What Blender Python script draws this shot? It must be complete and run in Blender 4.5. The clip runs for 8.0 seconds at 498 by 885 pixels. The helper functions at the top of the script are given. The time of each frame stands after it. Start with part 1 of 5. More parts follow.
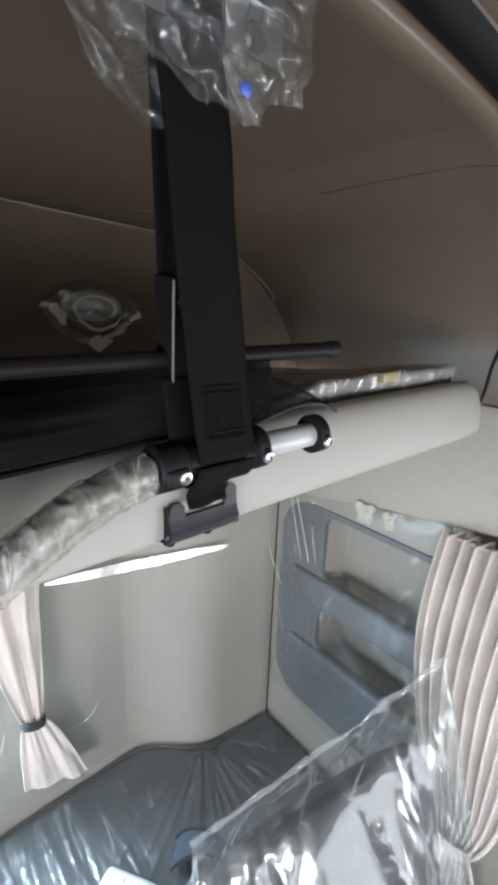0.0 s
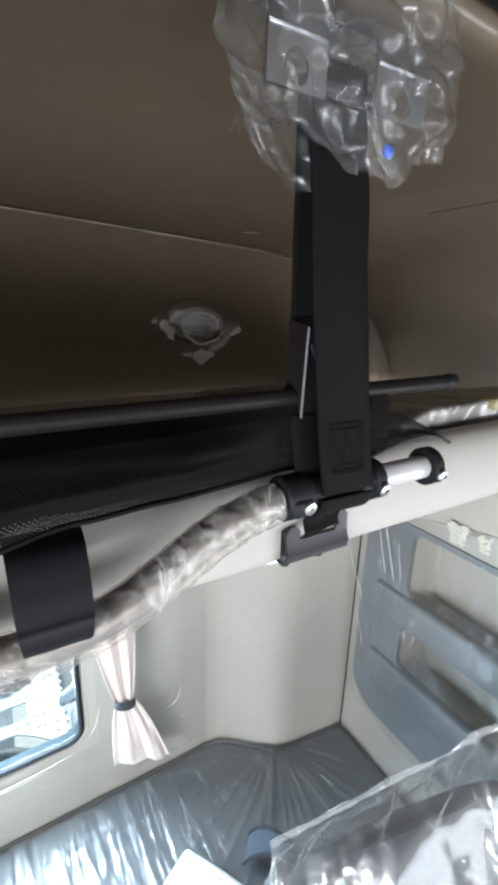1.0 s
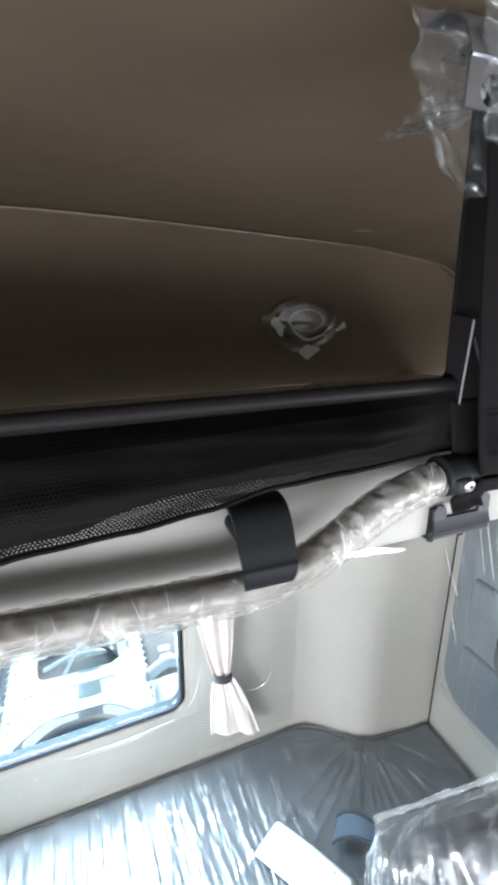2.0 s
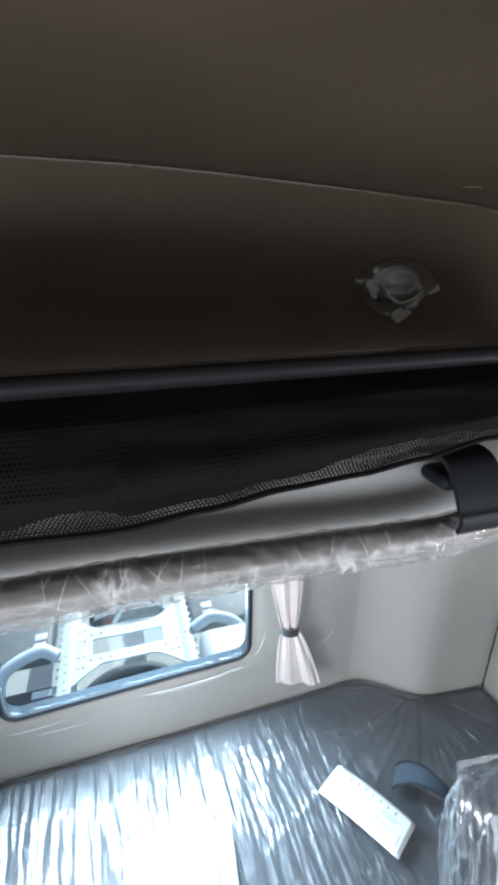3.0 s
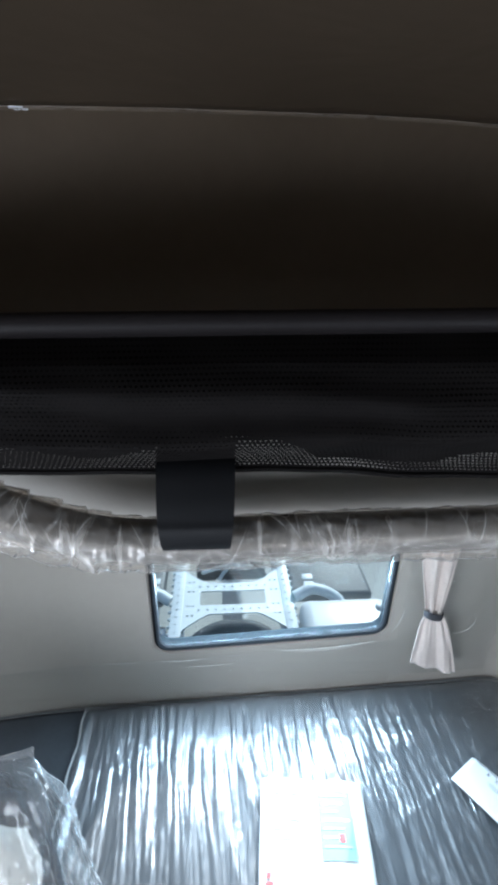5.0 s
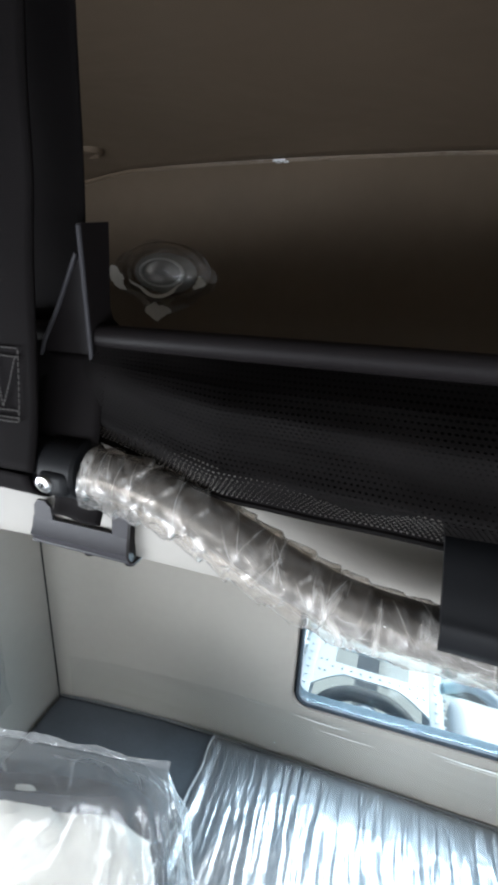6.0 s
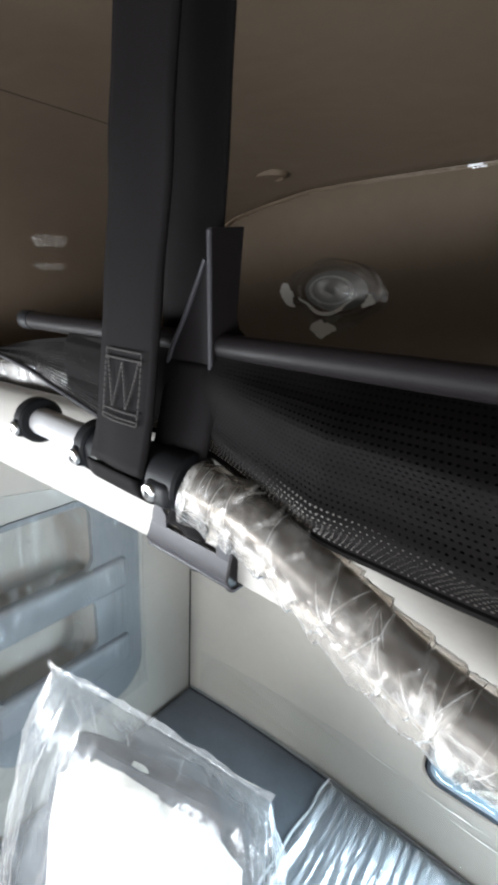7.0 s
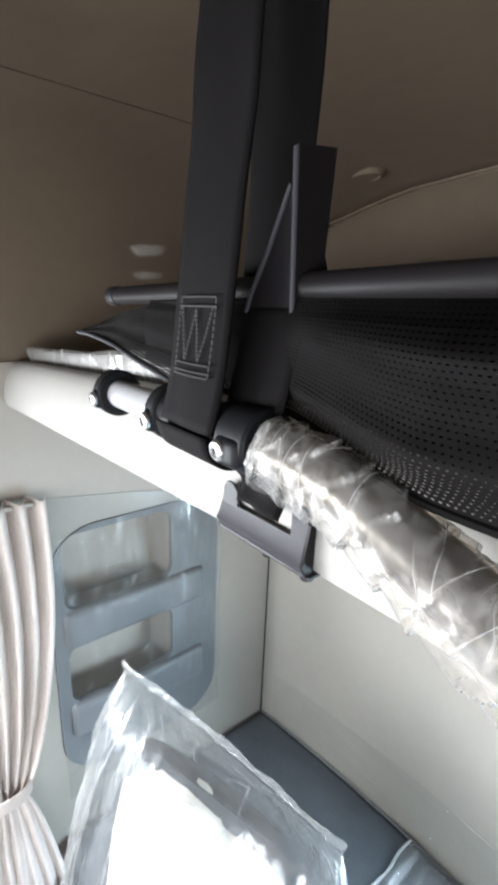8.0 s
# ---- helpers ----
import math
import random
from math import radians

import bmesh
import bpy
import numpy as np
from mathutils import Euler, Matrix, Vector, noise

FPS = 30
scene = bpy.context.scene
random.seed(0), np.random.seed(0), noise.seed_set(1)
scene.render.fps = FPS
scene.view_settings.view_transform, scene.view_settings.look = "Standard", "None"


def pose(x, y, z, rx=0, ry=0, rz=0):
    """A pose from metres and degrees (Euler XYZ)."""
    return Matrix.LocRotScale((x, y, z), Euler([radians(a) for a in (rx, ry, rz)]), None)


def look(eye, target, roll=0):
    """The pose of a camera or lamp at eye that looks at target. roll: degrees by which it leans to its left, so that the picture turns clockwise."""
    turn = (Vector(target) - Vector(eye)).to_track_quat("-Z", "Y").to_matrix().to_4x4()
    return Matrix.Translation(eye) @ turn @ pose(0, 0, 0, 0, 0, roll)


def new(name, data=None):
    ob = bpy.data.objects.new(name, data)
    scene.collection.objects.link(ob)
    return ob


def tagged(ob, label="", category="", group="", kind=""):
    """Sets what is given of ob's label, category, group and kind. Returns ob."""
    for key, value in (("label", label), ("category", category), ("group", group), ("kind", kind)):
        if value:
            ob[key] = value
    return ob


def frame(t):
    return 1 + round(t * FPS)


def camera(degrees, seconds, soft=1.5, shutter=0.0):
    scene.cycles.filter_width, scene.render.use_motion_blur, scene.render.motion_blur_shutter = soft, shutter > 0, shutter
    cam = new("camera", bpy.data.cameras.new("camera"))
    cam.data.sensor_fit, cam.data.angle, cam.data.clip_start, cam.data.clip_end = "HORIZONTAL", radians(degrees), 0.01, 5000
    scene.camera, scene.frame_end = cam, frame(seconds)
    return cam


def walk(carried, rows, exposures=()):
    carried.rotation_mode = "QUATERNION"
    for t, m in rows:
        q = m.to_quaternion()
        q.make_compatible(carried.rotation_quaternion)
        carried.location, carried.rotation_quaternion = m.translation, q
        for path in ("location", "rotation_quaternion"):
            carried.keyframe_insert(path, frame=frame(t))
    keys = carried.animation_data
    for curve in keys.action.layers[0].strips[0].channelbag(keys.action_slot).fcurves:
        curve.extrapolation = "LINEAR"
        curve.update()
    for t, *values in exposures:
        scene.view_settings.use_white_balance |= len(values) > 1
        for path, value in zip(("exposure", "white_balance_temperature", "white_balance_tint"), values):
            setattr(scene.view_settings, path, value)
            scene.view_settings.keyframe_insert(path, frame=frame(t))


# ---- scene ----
cam = camera(57.8, 8.0, soft=4.0)
PATH = [
    (0, (0.257, -0.280, 1.775), (1.500, 1.182, 1.211), 2.1),
    (0.5, (0.250, -0.267, 1.787), (1.373, 1.278, 1.195), 2.1),
    (1, (0.219, -0.274, 1.802), (1.187, 1.382, 1.232), 1.8),
    (1.5, (0.184, -0.286, 1.809), (0.987, 1.462, 1.261), 1.3),
    (2, (0.131, -0.286, 1.802), (0.815, 1.499, 1.214), 0.3),
    (2.2, (0.110, -0.284, 1.803), (0.768, 1.501, 1.189), 0.1),
    (3.5, (-0.060, -0.253, 1.786), (0.379, 1.530, 0.993), 1.2),
    (4, (-0.104, -0.244, 1.779), (0.214, 1.543, 0.939), 1.2),
    (5.3, (-0.209, -0.242, 1.770), (-0.206, 1.585, 0.957), 1.0),
    (5.5, (-0.229, -0.234, 1.768), (-0.353, 1.600, 0.980), 1.2),
    (6, (-0.240, -0.214, 1.762), (-0.816, 1.574, 1.077), 3.0),
    (6.5, (-0.236, -0.187, 1.761), (-1.220, 1.419, 1.089), 3.9),
    (7, (-0.234, -0.176, 1.757), (-1.436, 1.287, 1.114), 3.1),
    (7.5, (-0.233, -0.168, 1.742), (-1.609, 1.151, 1.137), 2.2),
    (8, (-0.244, -0.159, 1.718), (-1.733, 1.056, 1.162), 2.2),
]
EXPO = [(0, 0.32, 6380, 10), (0.5, 0.54, 6370, 10), (1, 0.80, 6350, 10), (1.5, 1.04, 6330, 10), (2.2, 0.90, 6180, 10), (3.5, 0.04, 5850, 10), (4, -0.10, 5800, 10), (5.5, -0.24, 6050, 10), (6, 0.23, 6240, 10), (6.5, 0.69, 6430, 10), (7, 0.90, 6380, 10), (8, 0.92, 6360, 10)]
walk(cam, [(t, look(eye, target, roll)) for t, eye, target, roll in PATH], EXPO)

# ---- world, sun, window light ----
SUN_DIR = Vector((-0.30, -0.70, -0.62)).normalized()
world = bpy.data.worlds.new("sky")
scene.world = world
world.use_nodes = True
wn = world.node_tree
sky = wn.nodes.new("ShaderNodeTexSky")
sky.sky_type, sky.sun_disc = "NISHITA", False
sky.sun_elevation = math.asin(-SUN_DIR.z)
sky.sun_rotation = math.atan2(-SUN_DIR.x, -SUN_DIR.y)
sky.air_density, sky.dust_density = 1.0, 2.0
wn.nodes["Background"].inputs["Strength"].default_value = 0.15
wn.links.new(sky.outputs[0], wn.nodes["Background"].inputs["Color"])
sun = new("sun", bpy.data.lights.new("sun", "SUN"))
sun.data.energy, sun.data.angle, sun.data.color = 5.0, radians(0.5), (1.0, 0.95, 0.88)
sun.matrix_world = look((0, 6, 6), Vector((0, 6, 6)) + SUN_DIR)


def window_light(name, eye, target, wide, high, watts):
    """Daylight that the sky sends in through a window opening."""
    lamp = new(name, bpy.data.lights.new(name, "AREA"))
    lamp.data.shape, lamp.data.size, lamp.data.size_y = "RECTANGLE", wide, high
    lamp.data.energy, lamp.data.color = watts, (0.93, 0.97, 1.0)
    lamp.matrix_world = look(eye, target)
    return lamp


window_light("windscreen_daylight", (0, -1.66, 1.24), (0, -0.2, 0.40), 2.0, 0.70, 20)
window_light("door_window_daylight", (-1.24, -0.87, 1.30), (-0.25, -0.30, -0.15), 0.85, 0.62, 56)
window_light("door_window_daylight", (1.24, -0.87, 1.30), (0.2, -0.25, 0.35), 0.85, 0.62, 15)
window_light("rear_window_daylight", (-0.02, 0.835, 0.85), (-0.02, 0.15, 0.45), 0.66, 0.33, 28).data.color = (0.66, 0.86, 1.0)


# ---- materials ----
def mat(name, color, rough=0.5, metal=0.0, vary=0.12, scale=6.0, bump=0.0, bump_scale=200.0, spec=0.5, sheen=0.0, stain=0.0, object_random=0.0):
    """A surface with a base colour that varies at two scales, and fine relief."""
    m = bpy.data.materials.new(name)
    m.use_nodes = True
    t = m.node_tree
    b = t.nodes["Principled BSDF"]
    b.inputs["Roughness"].default_value, b.inputs["Metallic"].default_value = rough, metal
    b.inputs["Specular IOR Level"].default_value = spec
    if sheen:
        b.inputs["Sheen Weight"].default_value = sheen
    co = t.nodes.new("ShaderNodeTexCoord")
    n1 = t.nodes.new("ShaderNodeTexNoise")
    n1.inputs["Scale"].default_value, n1.inputs["Detail"].default_value = scale, 6
    n2 = t.nodes.new("ShaderNodeTexNoise")
    n2.inputs["Scale"].default_value, n2.inputs["Detail"].default_value = scale * 14, 3
    t.links.new(co.outputs["Object"], n1.inputs["Vector"])
    t.links.new(co.outputs["Object"], n2.inputs["Vector"])
    mixn = t.nodes.new("ShaderNodeMath")
    mixn.operation = "MULTIPLY_ADD"
    mixn.inputs[1].default_value = 0.35
    t.links.new(n2.outputs["Fac"], mixn.inputs[0])
    t.links.new(n1.outputs["Fac"], mixn.inputs[2])
    ramp = t.nodes.new("ShaderNodeValToRGB")
    ramp.color_ramp.elements[0].position, ramp.color_ramp.elements[1].position = 0.35, 1.0
    ramp.color_ramp.elements[0].color = (*[c * (1 - vary) for c in color], 1)
    ramp.color_ramp.elements[1].color = (*[min(1, c * (1 + vary)) for c in color], 1)
    t.links.new(mixn.outputs[0], ramp.inputs[0])
    t.links.new(ramp.outputs[0], b.inputs["Base Color"])
    rr = t.nodes.new("ShaderNodeMapRange")
    rr.inputs["To Min"].default_value, rr.inputs["To Max"].default_value = max(0.02, rough - 0.08), min(1, rough + 0.1)
    t.links.new(n1.outputs["Fac"], rr.inputs["Value"])
    t.links.new(rr.outputs[0], b.inputs["Roughness"])
    if bump:
        nb = t.nodes.new("ShaderNodeTexNoise")
        nb.inputs["Scale"].default_value, nb.inputs["Detail"].default_value = bump_scale, 4
        t.links.new(co.outputs["Object"], nb.inputs["Vector"])
        bp = t.nodes.new("ShaderNodeBump")
        bp.inputs["Strength"].default_value, bp.inputs["Distance"].default_value = bump, 0.004
        t.links.new(nb.outputs["Fac"], bp.inputs["Height"])
        t.links.new(bp.outputs[0], b.inputs["Normal"])
    return m


def weave(name, color, pitch, rough=0.8, strength=0.5, sheen=0.0, spec=0.2):
    """Woven cloth: a fine crossed thread relief."""
    m = mat(name, color, rough, vary=0.18, scale=9, sheen=sheen, spec=spec)
    t = m.node_tree
    b = t.nodes["Principled BSDF"]
    co = t.nodes.new("ShaderNodeTexCoord")
    bp = None
    for direction in ("X", "Z"):
        w = t.nodes.new("ShaderNodeTexWave")
        w.bands_direction = direction
        w.inputs["Scale"].default_value = 0.314 / pitch
        w.inputs["Distortion"].default_value = 0.6
        t.links.new(co.outputs["Object"], w.inputs["Vector"])
        nb = t.nodes.new("ShaderNodeBump")
        nb.inputs["Strength"].default_value, nb.inputs["Distance"].default_value = strength, pitch * 0.4
        t.links.new(w.outputs["Fac"], nb.inputs["Height"])
        if bp:
            t.links.new(bp.outputs[0], nb.inputs["Normal"])
        bp = nb
    t.links.new(bp.outputs[0], b.inputs["Normal"])
    return m


def slant(t, least, more, power):
    """Reflection that grows towards a grazing view, the same from both sides of a thin sheet."""
    lw = t.nodes.new("ShaderNodeLayerWeight")
    lw.inputs["Blend"].default_value = 0.5
    pw = t.nodes.new("ShaderNodeMath")
    pw.operation = "POWER"
    pw.inputs[1].default_value = power
    t.links.new(lw.outputs["Facing"], pw.inputs[0])
    k = t.nodes.new("ShaderNodeMath")
    k.operation, k.use_clamp = "MULTIPLY_ADD", True
    k.inputs[1].default_value, k.inputs[2].default_value = more, least
    t.links.new(pw.outputs[0], k.inputs[0])
    return k


def film(name, gloss=1.0, rough=0.1, haze=0.06, crumple=0.5, crumple_scale=28.0, tint=(0.97, 0.98, 0.98), stretch=(1, 1, 1), facets=0.5, sheen=0.3, broad=0.32, crease=0.0, crease_scale=40.0, crease_wide=0.05, crease_stretch=(1, 1, 1)):
    """Clear plastic wrapping: see-through, glossy at a slant, slightly milky, creased in flat facets."""
    m = bpy.data.materials.new(name)
    m.use_nodes = True
    t = m.node_tree
    t.nodes.remove(t.nodes["Principled BSDF"])
    out = t.nodes["Material Output"]
    clear = t.nodes.new("ShaderNodeBsdfTransparent")
    clear.inputs["Color"].default_value = (*tint, 1)
    shine = t.nodes.new("ShaderNodeBsdfGlossy")
    shine.inputs["Roughness"].default_value = rough
    soft = t.nodes.new("ShaderNodeBsdfGlossy")
    soft.inputs["Roughness"].default_value = broad
    milk = t.nodes.new("ShaderNodeBsdfDiffuse")
    milk.inputs["Color"].default_value = (0.82 * tint[0], 0.83 * tint[1], 0.84 * tint[2], 1)
    co = t.nodes.new("ShaderNodeTexCoord")
    mp = t.nodes.new("ShaderNodeMapping")
    mp.inputs["Scale"].default_value = stretch
    t.links.new(co.outputs["Object"], mp.inputs["Vector"])
    nz1 = t.nodes.new("ShaderNodeTexNoise")
    nz1.inputs["Scale"].default_value, nz1.inputs["Detail"].default_value, nz1.inputs["Distortion"].default_value = crumple_scale, 1.5, 1.2
    t.links.new(mp.outputs[0], nz1.inputs["Vector"])
    warp = t.nodes.new("ShaderNodeVectorMath")
    warp.operation = "MULTIPLY_ADD"
    warp.inputs[1].default_value = (0.6 / crumple_scale,) * 3
    t.links.new(nz1.outputs["Color"], warp.inputs[0])
    t.links.new(mp.outputs[0], warp.inputs[2])
    cells = t.nodes.new("ShaderNodeTexVoronoi")
    cells.inputs["Scale"].default_value = crumple_scale * 0.8
    t.links.new(warp.outputs[0], cells.inputs["Vector"])
    total = t.nodes.new("ShaderNodeMath")
    total.operation = "MULTIPLY_ADD"
    total.inputs[1].default_value = facets
    t.links.new(cells.outputs["Distance"], total.inputs[0])
    t.links.new(nz1.outputs["Fac"], total.inputs[2])
    bp = t.nodes.new("ShaderNodeBump")
    bp.inputs["Strength"].default_value, bp.inputs["Distance"].default_value = crumple, 0.01
    t.links.new(total.outputs[0], bp.inputs["Height"])
    t.links.new(bp.outputs[0], shine.inputs["Normal"])
    t.links.new(bp.outputs[0], soft.inputs["Normal"])
    lobes = t.nodes.new("ShaderNodeMixShader")
    lobes.inputs[0].default_value = sheen
    t.links.new(shine.outputs[0], lobes.inputs[1])
    t.links.new(soft.outputs[0], lobes.inputs[2])
    k = slant(t, 0.05 * gloss, 0.85 * min(1.0, gloss), 3.5)
    mx1 = t.nodes.new("ShaderNodeMixShader")
    mx1.inputs[0].default_value = haze
    if crease:
        # thin whitened lines where the film was folded, broken up along their length
        mp2 = t.nodes.new("ShaderNodeMapping")
        mp2.inputs["Scale"].default_value = crease_stretch
        t.links.new(co.outputs["Object"], mp2.inputs["Vector"])
        warp2 = t.nodes.new("ShaderNodeVectorMath")
        warp2.operation = "MULTIPLY_ADD"
        warp2.inputs[1].default_value = (0.9 / crease_scale,) * 3
        t.links.new(nz1.outputs["Color"], warp2.inputs[0])
        t.links.new(mp2.outputs[0], warp2.inputs[2])
        lines = t.nodes.new("ShaderNodeTexVoronoi")
        lines.feature = "DISTANCE_TO_EDGE"
        lines.inputs["Scale"].default_value = crease_scale
        t.links.new(warp2.outputs[0], lines.inputs["Vector"])
        thin = t.nodes.new("ShaderNodeMapRange")
        thin.inputs["From Min"].default_value, thin.inputs["From Max"].default_value = crease_wide, 0.0
        t.links.new(lines.outputs["Distance"], thin.inputs["Value"])
        nz2 = t.nodes.new("ShaderNodeTexNoise")
        nz2.inputs["Scale"].default_value, nz2.inputs["Detail"].default_value = crease_scale * 0.6, 3
        t.links.new(co.outputs["Object"], nz2.inputs["Vector"])
        gaps = t.nodes.new("ShaderNodeMapRange")
        gaps.inputs["From Min"].default_value, gaps.inputs["From Max"].default_value = 0.47, 0.62
        t.links.new(nz2.outputs["Fac"], gaps.inputs["Value"])
        both = t.nodes.new("ShaderNodeMath")
        both.operation = "MULTIPLY"
        t.links.new(thin.outputs[0], both.inputs[0])
        t.links.new(gaps.outputs[0], both.inputs[1])
        amount = t.nodes.new("ShaderNodeMath")
        amount.operation, amount.use_clamp = "MULTIPLY_ADD", True
        amount.inputs[1].default_value, amount.inputs[2].default_value = crease, haze
        t.links.new(both.outputs[0], amount.inputs[0])
        t.links.new(amount.outputs[0], mx1.inputs[0])
    t.links.new(clear.outputs[0], mx1.inputs[1])
    t.links.new(milk.outputs[0], mx1.inputs[2])
    mx2 = t.nodes.new("ShaderNodeMixShader")
    t.links.new(k.outputs[0], mx2.inputs[0])
    t.links.new(mx1.outputs[0], mx2.inputs[1])
    t.links.new(lobes.outputs[0], mx2.inputs[2])
    t.links.new(mx2.outputs[0], out.inputs["Surface"])
    return m


def under_film(m, weight, rough, scale, strength):
    """A thin clear layer over a surface, with shallow waves of its own."""
    t = m.node_tree
    b = t.nodes["Principled BSDF"]
    b.inputs["Coat Weight"].default_value, b.inputs["Coat Roughness"].default_value = weight, rough
    co = t.nodes.new("ShaderNodeTexCoord")
    wave = t.nodes.new("ShaderNodeTexNoise")
    wave.inputs["Scale"].default_value, wave.inputs["Detail"].default_value, wave.inputs["Distortion"].default_value = scale, 3, 0.8
    t.links.new(co.outputs["Object"], wave.inputs["Vector"])
    bp = t.nodes.new("ShaderNodeBump")
    bp.inputs["Strength"].default_value, bp.inputs["Distance"].default_value = strength, 0.02
    t.links.new(wave.outputs["Fac"], bp.inputs["Height"])
    t.links.new(bp.outputs[0], b.inputs["Coat Normal"])
    return m


M_LINER = mat("roof_liner_vinyl", (0.138, 0.103, 0.073), 0.6, vary=0.14, scale=3, bump=0.05, bump_scale=420, spec=0.15)
M_ROOF = mat("film_covered_roof_liner", (0.138, 0.103, 0.073), 0.6, vary=0.14, scale=3, bump=0.05, bump_scale=420, spec=0.15)
under_film(M_ROOF, 0.75, 0.33, 4.0, 0.25)
M_WALL = mat("rear_wall_vinyl", (0.308, 0.286, 0.255), 0.45, vary=0.08, scale=3, bump=0.06, bump_scale=420)
under_film(M_WALL, 0.25, 0.2, 8.0, 0.25)
M_TRIM = mat("beige_trim_plastic", (0.36, 0.325, 0.285), 0.5, vary=0.07, scale=4, bump=0.08, bump_scale=500)
M_SHELF = mat("slate_grey_plastic", (0.148, 0.154, 0.162), 0.5, vary=0.10, scale=5, bump=0.10, bump_scale=600)
M_WHITE = mat("pale_grey_moulded_plastic", (0.330, 0.315, 0.292), 0.65, vary=0.04, scale=4, bump=0.05, bump_scale=500)
M_BLACK = mat("black_plastic", (0.007, 0.0075, 0.009), 0.55, spec=0.2, vary=0.25, scale=12, bump=0.03, bump_scale=700)
M_SATIN = mat("black_powder_coat", (0.010, 0.0085, 0.009), 0.5, spec=0.12, vary=0.2, scale=14, bump=0.05, bump_scale=900)
M_BRACKET = mat("grey_satin_bracket", (0.030, 0.029, 0.034), 0.5, spec=0.3, vary=0.15, scale=20, bump=0.05, bump_scale=700)
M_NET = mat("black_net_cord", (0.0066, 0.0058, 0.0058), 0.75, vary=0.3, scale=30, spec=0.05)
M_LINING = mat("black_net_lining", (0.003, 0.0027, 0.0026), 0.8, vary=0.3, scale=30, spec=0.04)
M_WEB = weave("black_webbing", (0.0055, 0.0045, 0.0048), 0.0013, 0.8, 0.07, spec=0.10)
M_STITCH = mat("grey_stitching", (0.055, 0.05, 0.048), 0.8, vary=0.2, scale=60)
M_ROLLER = mat("satin_steel", (0.42, 0.43, 0.46), 0.38, metal=1.0, vary=0.1, scale=30)
M_STEEL = mat("zinc_plated_steel", (0.62, 0.63, 0.64), 0.28, metal=1.0, vary=0.1, scale=40)
M_TUBE = mat("grey_painted_tube", (0.42, 0.42, 0.43), 0.3, vary=0.06, scale=10)
M_PAD = mat("grey_glossy_sleeve", (0.075, 0.075, 0.078), 0.28, vary=0.15, scale=22, spec=0.9)
M_MATTRESS = weave("slate_mattress_cloth", (0.062, 0.069, 0.077), 0.0016, 0.9, 0.04)
M_BUNKPAD = mat("grey_bunk_pad", (0.11, 0.11, 0.11), 0.7, vary=0.15, scale=10)
M_CURTAIN = weave("pinkish_beige_curtain_cloth", (0.60, 0.53, 0.49), 0.0014, 0.85, 0.25, sheen=0.15)
M_BAND = mat("dark_elastic_band", (0.03, 0.03, 0.035), 0.7, vary=0.2, scale=30)
M_SEAT = weave("dark_seat_cloth", (0.022, 0.025, 0.030), 0.002, 0.85, 0.4)
M_SLATE = weave("slate_belt_cloth", (0.05, 0.062, 0.078), 0.0016, 0.85, 0.3)
M_RUBBER = mat("black_rubber_seal", (0.006, 0.007, 0.009), 0.7, spec=0.15, vary=0.2, scale=20)
M_PAPER = mat("white_paper", (0.66, 0.68, 0.68), 0.6, vary=0.03, scale=8)
M_CYAN = mat("cyan_print", (0.22, 0.47, 0.49), 0.6, vary=0.08, scale=40)
M_INK = mat("dark_print", (0.12, 0.13, 0.15), 0.6, vary=0.1, scale=40)
M_GREYINK = mat("grey_print", (0.32, 0.35, 0.37), 0.6, vary=0.1, scale=40)
M_RED = mat("red_print", (0.65, 0.10, 0.10), 0.6, vary=0.1, scale=40)
M_BLUE = mat("blue_cap", (0.03, 0.10, 0.55), 0.4, vary=0.1, scale=40)
M_FLOOR = mat("dark_rubber_floor", (0.05, 0.05, 0.05), 0.7, vary=0.2, scale=10, bump=0.2, bump_scale=150)
M_CHASSIS = mat("grey_painted_chassis", (0.68, 0.73, 0.76), 0.4, vary=0.08, scale=4, bump=0.1, bump_scale=120)
M_DARKSTEEL = mat("dark_chassis_parts", (0.05, 0.055, 0.06), 0.6, vary=0.25, scale=8, bump=0.2, bump_scale=80)
M_TANK = mat("bright_tank", (0.72, 0.74, 0.75), 0.35, vary=0.05, scale=3)
M_TYRE = mat("tyre_rubber", (0.035, 0.035, 0.037), 0.75, vary=0.2, scale=12, bump=0.3, bump_scale=90)
M_CONCRETE = mat("pale_concrete_yard", (0.42, 0.42, 0.40), 0.85, vary=0.15, scale=1.2, bump=0.3, bump_scale=60)
M_BEAD = mat("brown_glossy_bead", (0.17, 0.125, 0.085), 0.28, vary=0.4, scale=14, spec=0.5)
M_JOINT = mat("dark_brown_joint", (0.05, 0.04, 0.03), 0.6, vary=0.2, scale=20)
M_TAPE = mat("yellow_tape", (0.26, 0.22, 0.11), 0.4, vary=0.1, scale=30)
M_FILM_BED = film("mattress_wrap", 2.8, 0.14, 0.022, 0.35, 34, stretch=(1.0, 0.16, 1.0), facets=0.4, sheen=0.6, broad=0.40, crease=0.20, crease_scale=24, crease_wide=0.04, crease_stretch=(1.0, 0.12, 1.0))
M_FILM_SEAT = film("seat_wrap", 2.6, 0.13, 0.012, 0.75, 9, stretch=(1.0, 1.0, 0.32), facets=0.9, sheen=0.4, broad=0.40, crease=0.22, crease_scale=16, crease_wide=0.04, crease_stretch=(1, 1, 0.3))
